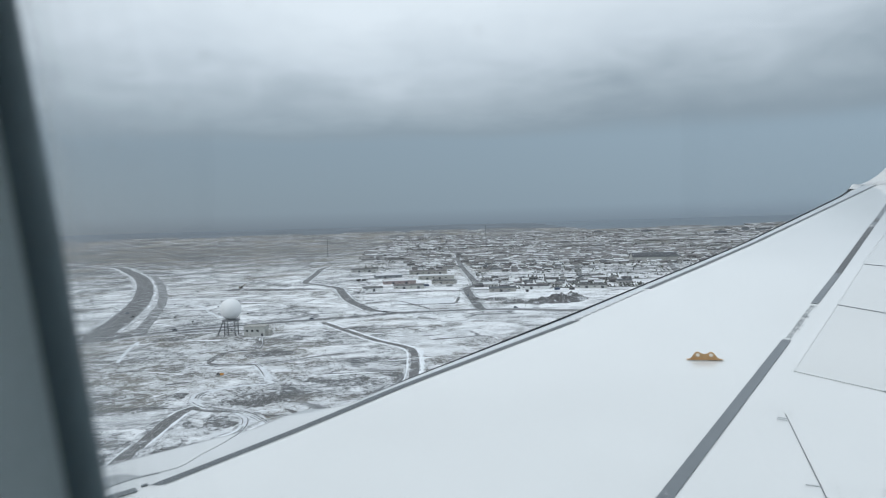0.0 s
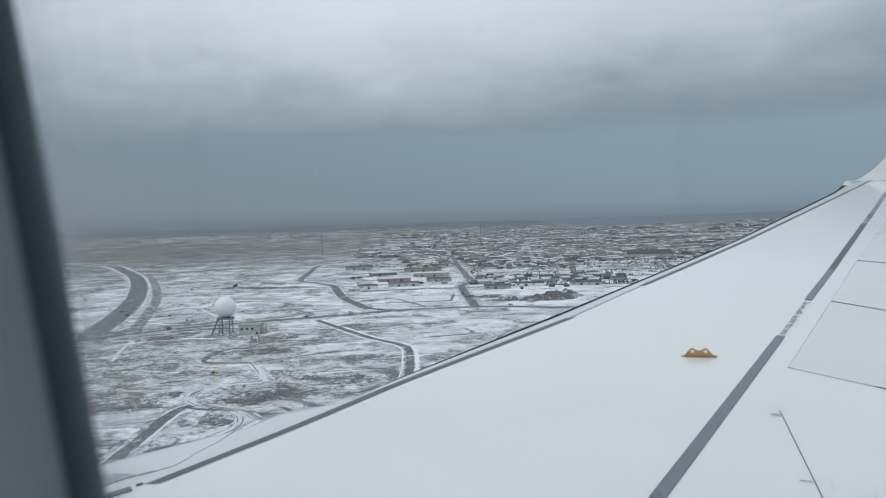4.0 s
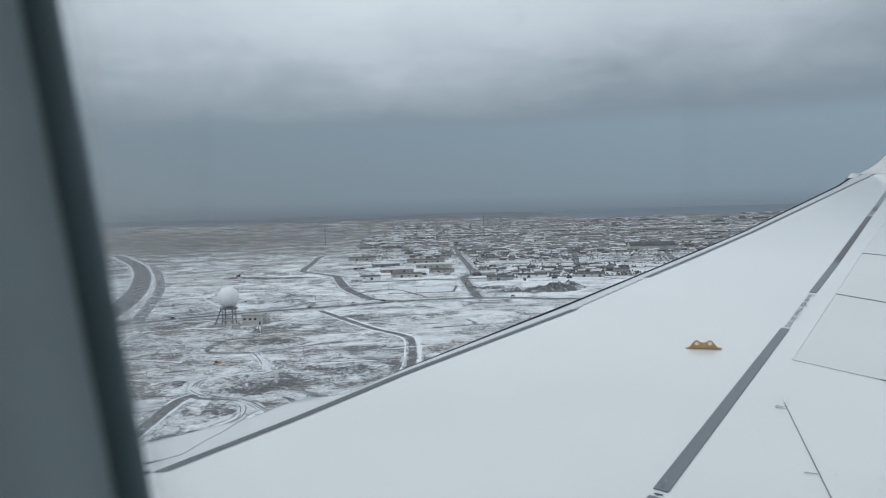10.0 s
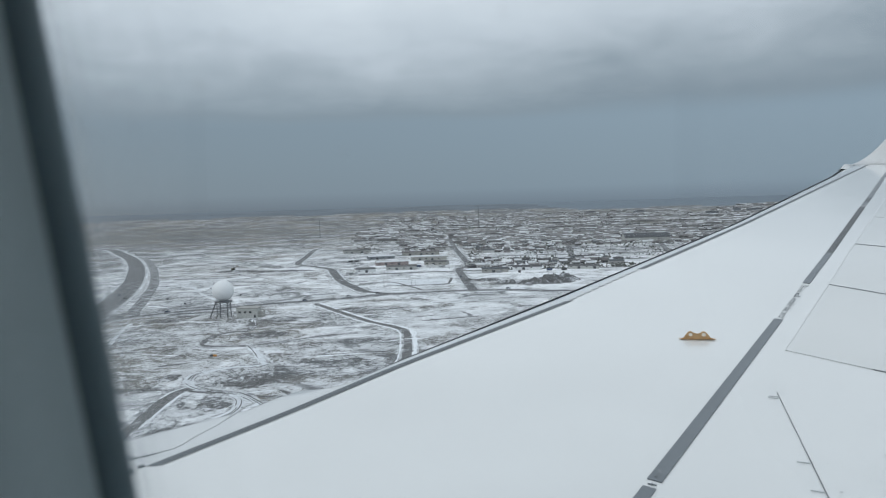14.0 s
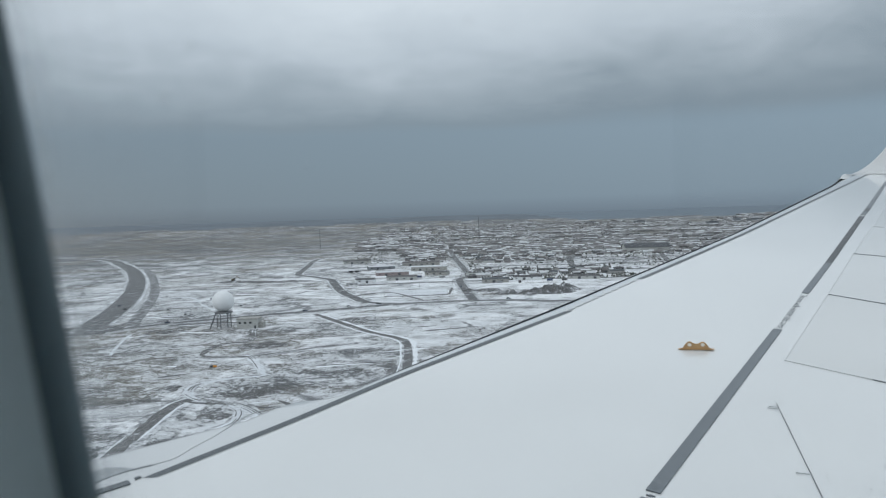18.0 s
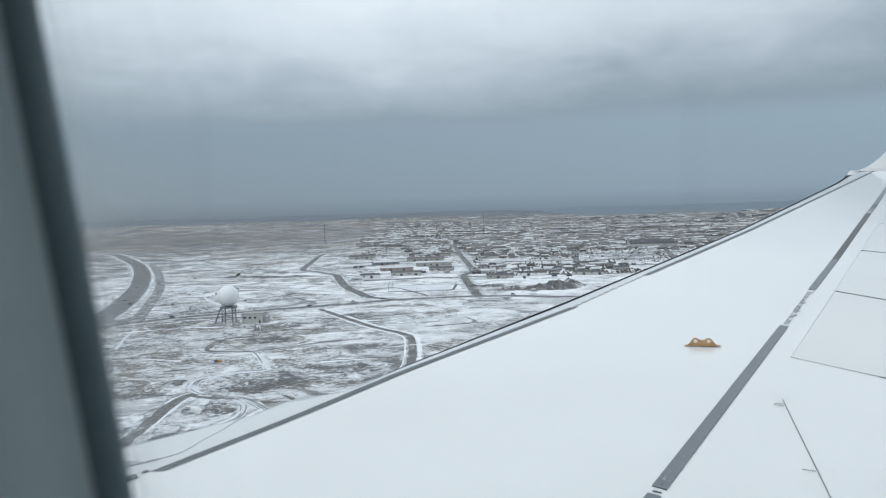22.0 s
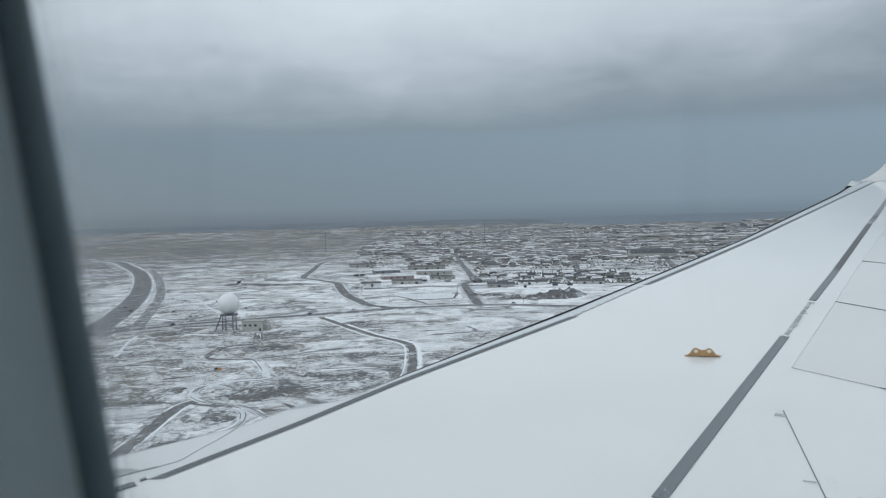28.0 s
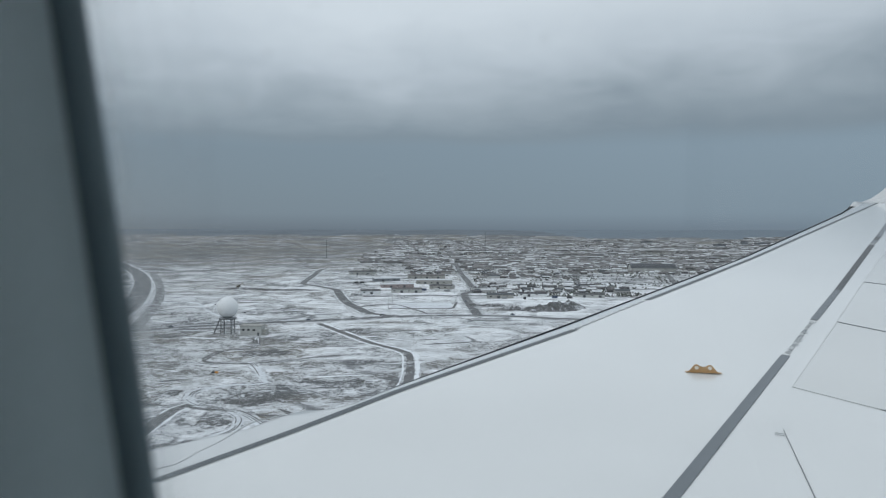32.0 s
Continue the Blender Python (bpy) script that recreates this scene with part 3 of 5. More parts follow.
# leading edge slats, each rounded over its nose
for lo, hi in ((0.2, 3.10), (3.10, 4.352), (4.352, 7.121), (7.121, 10.0), (10.0, 13.3)):
    ys = [y for y in SPAN if lo <= y <= hi]
    rings = []
    for y in ys:
        a, b = table(RIM, y), table(SLAT, y)
        w = b - a
        ring = [(b, y, wz(y) - 0.002)]
        for u, h in ((0.7, -0.001), (0.5, -0.003), (0.36, -0.008), (0.2, -0.016), (0.08, -0.028), (0.0, -0.05), (0.02, -0.085), (0.2, -0.13), (0.6, -0.17)):
            ring.append((a + w * u, y, wz(y) + h * (0.12 if y < 3.05 else 1.0)))
        rings.append(ring)
    child("leading_edge_slat", loft(rings, SLATPAINT if lo > 3 else ROOTPAINT, "leading_edge_slat"), wing, None, "white slat with rounded nose")
    # dark strip on the nose: the shade of the slat's edge put into a colour
    rings = []
    for y in ys:
        a = table(RIM, y)
        if y < 3.1:
            continue
        rings.append([(a + 0.014, y, wz(y) - 0.012), (a + 0.003, y, wz(y) - 0.015), (a - 0.012, y, wz(y) - 0.03), (a - 0.010, y, wz(y) - 0.075)])
    if len(rings) > 1:
        child("slat_lip", loft(rings, SLATSHADE, "slat_lip"), wing, None, "thin dark strip for the shade along the slat nose")


def flat(name, corners, mat, label="", lift=0.004, thick=0.003):
    """A thin plate on the wing: corners (x, y) on the skin."""
    bm = bmesh.new()
    vs = [bm.verts.new((x, y, wz(y) + lift)) for x, y in corners]
    lo = [bm.verts.new((x, y, wz(y) + lift - thick)) for x, y in corners]
    bm.faces.new(vs)
    bm.faces.new(lo[::-1])
    for i in range(len(vs)):
        j = (i + 1) % len(vs)
        bm.faces.new((vs[j], vs[i], lo[i], lo[j]))
    return part(name, bm, mat, wing, label)


def band(name, a, b, w0, w1, mat, label="", lift=0.004):
    """A straight strip on the wing, from a to b."""
    d = Vector((b[0] - a[0], b[1] - a[1])).normalized()
    n = Vector((d.y, -d.x))
    return flat(name, [(a[0] - n.x * w0 / 2, a[1] - n.y * w0 / 2), (a[0] + n.x * w0 / 2, a[1] + n.y * w0 / 2),
                       (b[0] + n.x * w1 / 2, b[1] + n.y * w1 / 2), (b[0] - n.x * w1 / 2, b[1] - n.y * w1 / 2)], mat, label, lift)


# sealed gap behind the slats
for lo, hi in ((2.377, 4.352), (5.168, 13.3)):
    pts = [lo] + [y for y in SPAN if lo < y < hi] + [hi]
    rings = [[(table(SLAT, y) - 0.002, y, wz(y) - 0.0005), (table(SLAT, y) + GAPW + 0.004, y, wz(y) + 0.002)] for y in pts]
    child("slat_gap_seal", loft(rings, GAP, "slat_gap_seal", smooth=False), wing, None, "dark grey seal line")
rings = [[(table(SLAT, y) - 0.002, y, wz(y) - 0.0005), (table(SLAT, y) + GAPW + 0.004, y, wz(y) - 0.001)] for y in (4.352, 4.567, 5.168)]
child("slat_gap_seal", loft(rings, PAINT, "slat_gap_seal", smooth=False), wing, None, "white painted seal")
y = 4.37
while y < 5.15:
    x, x2 = table(SLAT, y), table(SLAT, y + 0.05)
    flat("seal_dash", [(x + 0.006, y), (x + 0.026, y), (x2 + 0.026, y + 0.05), (x2 + 0.006, y + 0.05)], DASH, "", 0.0025)
    y += 0.078
rings = [[(table(SLAT, y) - 0.002, y, wz(y) - 0.0005), (table(SLAT, y) + GAPW + 0.004, y, wz(y) - 0.001)] for y in (0.2, 1.2, 2.0, 2.377)]
child("slat_gap_seal", loft(rings, PAINT, "slat_gap_seal", smooth=False), wing, None, "white painted seal")
band("seal_dash", (-1.12, 2.262), (-1.018, 2.345), 0.03, 0.03, GAP)
band("seal_dash", (-1.010, 2.367), (-0.995, 2.380), 0.012, 0.012, GAP)

# walkway stripe
band("walkway_stripe", (0.637, 2.220), (1.784, 3.896), 0.046, 0.043, GREY, "dark grey painted stripe")
band("walkway_stripe", (2.313, 4.671), (2.95, 5.60), 0.043, 0.045, GREY, "dark grey painted stripe")
band("walkway_stripe", (2.95, 5.60), (4.60, 8.05), 0.045, 0.05, DARK, "dark grey painted stripe, darker stretch")
band("walkway_stripe", (4.68, 8.17), (4.86, 8.43), 0.05, 0.05, GREY, "dark grey painted stripe")
band("walkway_stripe", (4.86, 8.43), (5.05, 8.71), 0.05, 0.05, DARK, "dark grey painted stripe, darker stretch")
band("walkway_stripe", (5.05, 8.71), (6.55, 10.95), 0.05, 0.05, GREY, "dark grey painted stripe")
band("walkway_stripe", (6.55, 10.95), (8.15, 13.3), 0.05, 0.05, GREY, "dark grey painted stripe")


def lettering(words, start, along, size, mat):
    """Words painted on the skin, reading along a direction."""
    cu = bpy.data.curves.new("lettering", "FONT")
    cu.body, cu.size, cu.extrude = words, size, 0.0006
    cu.offset = -0.0011
    cu.space_word, cu.space_character = 1.35, 1.10
    cu.materials.append(mat)
    u = Vector((along[0], along[1], 0.13 * along[1])).normalized()
    nrm = Vector((0, -0.13, 1)).normalized()
    v = nrm.cross(u)
    m = Matrix((u, v, nrm)).transposed().to_4x4()
    m.translation = (start[0], start[1], wz(start[1]) + 0.004)
    ob = child("lettering", cu, wing, m, "small dark grey warning lettering")
    return ob


lettering("Do not walk outside this area", (2.262, 4.625), (-0.478, -0.71), 0.0605, GREY)
band("walkway_stripe", (0.611, 2.180), (-0.455, 0.62), 0.042, 0.05, GREY, "dark grey painted stripe")
for a, b in (((0.612, 2.203), (0.636, 2.191)), ((0.620, 2.194), (0.626, 2.203))):
    band("stripe_mark", a, b, 0.004, 0.004, GREY)

# spoiler and flap panels with their gaps
HINGE = [(1.59, 3.401), (2.438, 4.633), (3.337, 5.95), (4.295, 7.332), (6.2, 10.1)]
for (a, b), lift in zip(zip(HINGE, HINGE[1:]), (0.004, 0.004, 0.004, 0.004)):
    w = 0.003
    da, db = (0.281, -0.299), (0.20, -0.21)
    flat("spoiler_panel", [(a[0] + w, a[1] + w), (a[0] + da[0] * 7, a[1] + da[1] * 7 * 0.95 + w), (b[0] + da[0] * 7, b[1] + da[1] * 7 * 0.95 - w), (b[0] + w, b[1] - w)], PANELPAINT, "white hinged spoiler panel", 0.0006)
    band("panel_gap", a, b, 0.003, 0.005, SEALANT, "", 0.0018)
band("panel_gap", (1.59, 3.401), (1.843, 3.132), 0.0022, 0.0042, SEALANT, "", 0.0035)
band("panel_gap", (1.843, 3.132), (2.60, 2.327), 0.0035, 0.013, GAP, "", 0.0035)
band("panel_gap", (2.438, 4.633), (3.43, 3.37), 0.006, 0.014, GAP, "", 0.0035)
band("panel_gap", (3.337, 5.95), (4.20, 5.20), 0.010, 0.018, GAP, "", 0.0035)
band("panel_gap", (4.295, 7.332), (5.0, 6.8), 0.014, 0.014, SEALANT, "", 0.0035)
band("panel_gap", (1.323, 2.899), (1.08, 1.98), 0.0010, 0.0016, GAP, "", 0.004)
for a, b, w in (((1.276, 2.861), (1.306, 2.849), 0.002), ((1.273, 2.844), (1.299, 2.832), 0.002), ((1.271, 2.856), (1.270, 2.846), 0.004), ((1.124, 2.322), (1.162, 2.309), 0.0022),
                ((1.080, 2.144), (1.115, 2.130), 0.0025)):
    band("latch_mark", a, b, w, w, SEAM, "", 0.005)

# curved seam and lamp window of the wing root, the window as a shade-coloured plate
ROOTSEAM = [(-0.661, 2.966), (-0.741, 2.917), (-0.783, 2.862), (-0.814, 2.776), (-0.850, 2.682), (-0.889, 2.612), (-0.922, 2.532), (-0.941, 2.502), (-0.964, 2.486), (-0.991, 2.466)]
for a, b in zip(ROOTSEAM, ROOTSEAM[1:]):
    band("root_seam", a, b, 0.0013, 0.0013, SEAM, "", 0.0015)
band("seal_dash", (-1.031, 2.443), (-0.991, 2.466), 0.009, 0.005, DASH, "", 0.003)
flat("root_recess", [(-1.182, 2.400), (-1.162, 2.430), (-1.143, 2.448), (-1.106, 2.452), (-1.031, 2.439), (-1.061, 2.42), (-1.095, 2.389), (-1.116, 2.363), (-1.145, 2.320)], RECESS, "flat dark plate coloured as a shaded recess in the wing root", 0.003)
bm = bmesh.new()
flecks = random.Random(3)
for cx, cy, sx, sy, count in ((1.30, 2.93, 0.05, 0.05, 34), (1.26, 2.25, 0.14, 0.05, 26), (1.62, 3.65, 0.10, 0.12, 22), (2.05, 4.25, 0.10, 0.15, 22), (0.66, 2.24, 0.015, 0.02, 10)):
    for _ in range(count):
        x, y, r = flecks.gauss(cx, sx), flecks.gauss(cy, sy), flecks.uniform(0.001, 0.0035)
        ring = [bm.verts.new((x + r * flecks.uniform(0.5, 1.6) * math.cos(a), y + r * flecks.uniform(0.5, 1.6) * math.sin(a), wz(y) + 0.0055)) for a in (0.2, 1.3, 2.6, 3.7, 5.1)]
        bm.faces.new(ring)
for x, y, r in ((1.214, 2.300, 0.004), (1.198, 2.260, 0.003), (1.269, 2.265, 0.003), (1.171, 2.313, 0.003), (1.296, 2.204, 0.004), (1.315, 2.187, 0.003), (1.284, 2.222, 0.003), (1.301, 2.128, 0.005), (1.163, 2.128, 0.005),
                (2.006, 4.129, 0.006), (1.918, 3.952, 0.005), (1.38, 2.18, 0.003), (1.41, 2.22, 0.003)):
    bm.faces.new([bm.verts.new((x + r * 0.9 * math.cos(a), y + r * 1.3 * math.sin(a), wz(y) + 0.0055)) for a in (0.2, 1.3, 2.6, 3.7, 5.1)])
chips = bmesh.new()
for cx, cy, s, count in ((0.665, 2.258, 0.013, 9), (0.70, 2.31, 0.018, 5), (2.0, 4.21, 0.05, 4)):
    for _ in range(count):
        x, y, q = flecks.gauss(cx, s), flecks.gauss(cy, s), flecks.uniform(0.0012, 0.0032)
        chips.faces.new([chips.verts.new((x + q * flecks.uniform(0.5, 1.5) * math.cos(t), y + q * flecks.uniform(0.5, 1.5) * math.sin(t), wz(y) + 0.0065)) for t in (0.2, 1.3, 2.6, 3.7, 5.1)])
tagged(part("paint_chips", chips, WHITE, wing, "small pale paint chips on the stripe"), kind="stuff")
dirt = part("dirt_specks", bm, SPECK, wing, "scattered grey dirt specks")
tagged(dirt, kind="stuff")

# escape strap fitting: a folded plate with two eyes
bm = bmesh.new()
prof = [(0.0, 0.0), (0.017, 0.008), (0.034, 0.036), (0.045, 0.047), (0.058, 0.047), (0.068, 0.038), (0.086, 0.032), (0.102, 0.037), (0.112, 0.046), (0.125, 0.046), (0.136, 0.035), (0.154, 0.008), (0.172, 0.0)]
holes = [(0.0515, 0.027), (0.1185, 0.027)]
front, backp = [], []
for x, z in prof:
    front.append(bm.verts.new((x, -0.003, z)))
    backp.append(bm.verts.new((x, 0.003, z)))
n = len(prof)
for i in range(n - 1):
    bm.faces.new((front[i], front[i + 1], backp[i + 1], backp[i]))
bm.faces.new(front)
bm.faces.new(backp[::-1])
hook = part("strap_fitting", bm, HOOK, wing, "orange-gold metal escape strap fitting with two eyes")
hook.matrix_basis = Matrix.Translation((1.163, 3.597, wz(3.597) + 0.002)) @ pose(0, 0, 0, 0, 0, -8) @ Matrix.Diagonal((0.93, 1, 0.80, 1))
for x, z in holes:
    bm = bmesh.new()
    tube(bm, (x, -0.0048, z), (x, 0.0048, z), 0.0105, n=14)
    eye = part("eye", bm, EYE, hook, "pale cream round eye")
bm = boxed(-0.004, 0.178, -0.012, 0.012, -0.001, 0.002)
part("base_flange", bm, HOOK, hook)

# winglet
rings = []
for i in range(15):
    s = i / 7
    yy, x0 = 13.3 + 1.2 * s, 7.28 + 1.4 * s
    zz = 0.556 + 0.225 * s + 0.31 * s * s
    x1, t = x0 + 2.3 - 0.7 * s, 0.05 - 0.015 * s
    bend = ease(s)
    rings.append([(x0, yy, zz), (x0 + 0.05, yy - t * bend * 0.4, zz + t * 0.5), (x0 + 0.5 * (x1 - x0), yy - t * bend, zz + t * 0.5), (x1, yy, zz),
                  (x0 + 0.5 * (x1 - x0), yy + t, zz - t), (x0 + 0.05, yy + t, zz - t)])
child("winglet", loft(rings, TIPSHADE, "winglet", True), wing, None, "winglet curving up from the tip, its white greyed for shade")
# tip lamp: a smoked lens under a pale fairing that runs into the winglet
lens, cap = [], []
for i in range(11):
    s = i / 10
    w = min(1.0, s / 0.4) ** 0.8 * (1 - s) ** 0.5
    yy = 12.62 + 0.95 * s
    x = table(RIM, yy) if yy < 13.3 else 7.28 + 1.167 * (yy - 13.3)
    zz = wz(yy) if yy < 13.3 else 0.556 + 0.1875 * (yy - 13.3)
    lens.append([(x - 0.03, yy, zz - 0.07), (x - 0.035, yy, zz - 0.02), (x - 0.028 * w, yy, zz + 0.022 * w - 0.008), (x + 0.012, yy, zz + 0.045 * w - 0.008)])
    cap.append([(x + 0.004, yy, zz + 0.040 * w - 0.008), (x + 0.006, yy, zz + 0.058 * w - 0.004), (x + 0.03, yy, zz + 0.066 * w - 0.004), (x + 0.08, yy, zz + 0.05 * w - 0.006), (x + 0.16, yy, zz - 0.012)])
child("navigation_light", loft(lens, LENS, "navigation_light"), wing, None, "smoked grey lamp lens at the tip")
child("lamp_fairing", loft(cap, TIPSHADE, "lamp_fairing"), wing, None, "pale fairing over the lamp")


# ---------------------------------------------------------------- cabin window and fuselage
def rounded(w, h, r, lean, cx, cz, y, n=14):
    """A rounded rectangle in an upright plane, leaning by some degrees."""
    out = []
    for k, (sx, sz) in enumerate(((1, 1), (-1, 1), (-1, -1), (1, -1))):
        for i in range(n):
            a = radians(90 * k + 90 * i / (n - 1))
            px, pz = sx * (w / 2 - r) + r * math.cos(a), sz * (h / 2 - r) + r * math.sin(a)
            c, s = math.cos(radians(lean)), math.sin(radians(lean))
            out.append((cx + px * c - pz * s, y, cz + px * s + pz * c))
    return out


LEAN, CX = 8.7, 0.0285
win = thing("window_1", AIR, "oval cabin window with black rubber seal", "window", kind="structure")
seal = [rounded(0.266, 0.376, 0.098, LEAN, CX, 0, 0.199), rounded(0.256, 0.366, 0.093, LEAN, CX, 0, 0.1965), rounded(0.250, 0.36, 0.09, LEAN, CX, 0, 0.1915),
        rounded(0.2505, 0.3605, 0.09, LEAN, CX, 0, 0.185), rounded(0.254, 0.364, 0.092, LEAN, CX, 0, 0.1795), rounded(0.262, 0.372, 0.096, LEAN, CX, 0, 0.1765)]
child("window_seal", loft(seal, RUBBER, "window_seal", True), win, None, "black rubber seal")
reveal = [rounded(0.256, 0.366, 0.093, LEAN, CX, 0, 0.178), rounded(0.259, 0.369, 0.094, LEAN, CX, 0, 0.1755), rounded(0.264, 0.374, 0.097, LEAN, CX, 0, 0.165), rounded(0.272, 0.382, 0.10, LEAN, CX, 0, 0.15),
          rounded(0.286, 0.396, 0.107, LEAN, CX, 0, 0.136), rounded(0.31, 0.42, 0.12, LEAN, CX, 0, 0.127), rounded(0.37, 0.48, 0.14, LEAN, CX, 0, 0.122)]
child("window_reveal", loft(reveal, PANEL, "window_reveal", True), win, None, "grey plastic reveal")
pane = rounded(0.262, 0.372, 0.096, LEAN, CX, 0, 0.1945)
pane2 = rounded(0.262, 0.372, 0.096, LEAN, CX, 0, 0.1975)
n = len(pane)
pane_ob = child("pane", mesh("pane", pane + pane2, [tuple(range(n)), tuple(range(2 * n - 1, n - 1, -1))] + [(i, n + i, n + (i + 1) % n, (i + 1) % n) for i in range(n)], GLASS), win, None, "clear acrylic pane")
pane_ob.visible_shadow = False
# the pane is crazed and fogged along its rim
for w0, w1, fog in ((0.0, 0.003, FOGS[0]), (0.003, 0.007, FOGS[1]), (0.007, 0.012, FOGS[2]), (0.012, 0.019, FOGS[3]), (0.019, 0.028, FOGS[4])):
    inner = [rounded(0.2506 - 2 * w, 0.3606 - 2 * w, 0.09 - w, LEAN, CX, 0, 0.1938) for w in (w0, w1)]
    haze = child("pane_rim_fog", loft(inner, fog, "pane_rim_fog", True), win, None, "faint fogging along the rim of the pane")
    haze.visible_shadow = False
# dried drops and a few smears on the pane
smears = random.Random(5)
for sx, sz, sr in ((-0.067, 0.032, 0.0016), (-0.085, 0.022, 0.0011), (-0.090, 0.030, 0.0009), (-0.079, 0.016, 0.0012), (-0.060, 0.045, 0.0010), (-0.030, 0.014, 0.0010), (-0.048, 0.058, 0.0008), (0.012, 0.050, 0.0009)):
    spot = [(sx + sr * smears.uniform(0.7, 1.3) * math.cos(a * 0.628), 0.1937, sz + sr * smears.uniform(0.7, 1.4) * math.sin(a * 0.628)) for a in range(10)]
    mark = child("dried_drop", mesh("dried_drop", spot, [tuple(range(10))], FOGS[2]), win, None, "faint dried drop on the pane")
    mark.visible_shadow = False
wall = [rounded(0.37, 0.48, 0.14, LEAN, CX, 0, 0.122), rounded(0.6, 0.7, 0.15, 4, CX, 0, 0.118), rounded(2.4, 1.6, 0.04, 0, 0, 0, 0.118)]
side = new("wall_cabin", loft(wall, PANEL, "wall_cabin", True))
side.matrix_basis = AIR
tagged(side, "pale grey plastic cabin sidewall panel", "wall", kind="structure")
SECTION = [(0.118, 0.8), (-0.3, 1.25), (-1.2, 1.5), (-2.4, 1.25), (-3.0, 0.5), (-3.0, -0.4), (-2.4, -0.95), (-0.4, -0.95), (0.118, -0.8)]
# the unseen far side is left open, to let daylight onto the window panel
verts = [(x, y, z) for y, z in SECTION for x in (-1.2, 1.2)]
me = mesh("cabin_lining", verts, [(2 * i, 2 * i + 1, 2 * i + 3, 2 * i + 2) for i in range(8) if i != 4], FABRIC)
tagged(new("cabin_lining", me), "pale cabin lining behind the seat, far side open to let in daylight", "wall", kind="structure").matrix_basis = AIR
for x in (-1.2, 1.2):
    b = new("wall_bulkhead", mesh("wall_bulkhead", [(x, y, z) for y, z in SECTION] + [(x + 0.03, y, z) for y, z in SECTION],
                                  [tuple(range(9)), tuple(range(17, 8, -1))] + [(i, (i + 1) % 9, 9 + (i + 1) % 9, 9 + i) for i in range(9)], FABRIC))
    b.matrix_basis = AIR
    tagged(b, "plain grey cabin bulkhead", "wall", kind="structure")
OUTER = [(0.215, 0.8), (0.10, 1.05), (-0.12, 1.32), (-0.45, 1.57), (-0.85, 1.75), (-1.6, 1.88), (-2.3, 1.75), (-2.75, 1.50), (-3.15, 1.1), (-3.40, 0.55), (-3.40, -0.75), (-3.15, -1.1), (-2.75, -1.50), (-2.3, -1.78), (-1.6, -1.95),
         (-0.85, -1.82), (-0.45, -1.62), (-0.12, -1.36), (0.10, -1.07), (0.215, -0.8)]
fus = thing("fuselage", AIR, "white airliner fuselage skin", "fuselage", kind="structure")
NO = len(OUTER)
STATIONS = [(-15.5, 0.06), (-15.0, 0.35), (-14.0, 0.62), (-12.5, 0.85), (-11.0, 0.96), (-9.0, 1.0), (-1.2, 1.0), (1.2, 1.0), (13.0, 1.0), (16.0, 0.86), (19.0, 0.55), (21.5, 0.2)]
verts = [(x, -1.6 + (y + 1.6) * k, -0.1 + (z + 0.1) * k) for x, k in STATIONS for y, z in OUTER]
faces = []
for r in range(len(STATIONS) - 1):
    for i in range(NO):
        j = (i + 1) % NO
        if STATIONS[r][0] == -1.2 and i in (9, NO - 1):    # the near window band, and the added opening on the far side
            continue
        faces.append((r * NO + i, r * NO + j, (r + 1) * NO + j, (r + 1) * NO + i))
faces += [tuple(range(NO)), tuple(range(len(verts) - 1, len(verts) - 1 - NO, -1))]
child("skin", mesh("skin", verts, faces, PAINT), fus)
child("skin", loft([rounded(0.266, 0.376, 0.098, LEAN, CX, 0, 0.20), rounded(0.29, 0.40, 0.11, LEAN, CX, 0, 0.215), rounded(2.4, 1.6, 0.02, 0, 0, 0, 0.215)], PAINT, "skin", True, False), fus)


# ---------------------------------------------------------------- buildings
def gable_roof(w, d, z, rise, over=0.5, thick=0.25):
    """A ridged roof with eaves and thickness, ridge along x."""
    a, b = w / 2 + over, d / 2 + over
    dz = rise * over / (d / 2)
    top = [(-a, -b, z - dz), (a, -b, z - dz), (a, b, z - dz), (-a, b, z - dz), (-a, 0, z + rise), (a, 0, z + rise)]
    verts = [(x, y, q + thick) for x, y, q in top] + top
    faces = [(0, 1, 5, 4), (2, 3, 4, 5), (7, 6, 10, 11), (9, 8, 11, 10), (0, 6, 7, 1), (2, 8, 9, 3), (0, 4, 10, 6), (4, 3, 9, 10), (1, 7, 11, 5), (5, 11, 8, 2)]
    return verts, faces


def gable_walls(w, d, z, rise):
    a, b = w / 2, d / 2
    verts = [(-a, -b, -1), (a, -b, -1), (a, b, -1), (-a, b, -1), (-a, -b, z), (a, -b, z), (a, b, z), (-a, b, z), (-a, 0, z + rise), (a, 0, z + rise)]
    return verts, [(0, 1, 5, 4), (1, 2, 6, 9, 5), (2, 3, 7, 6), (3, 0, 4, 8, 7), (4, 5, 9, 8), (6, 7, 8, 9)]


KINDS = []
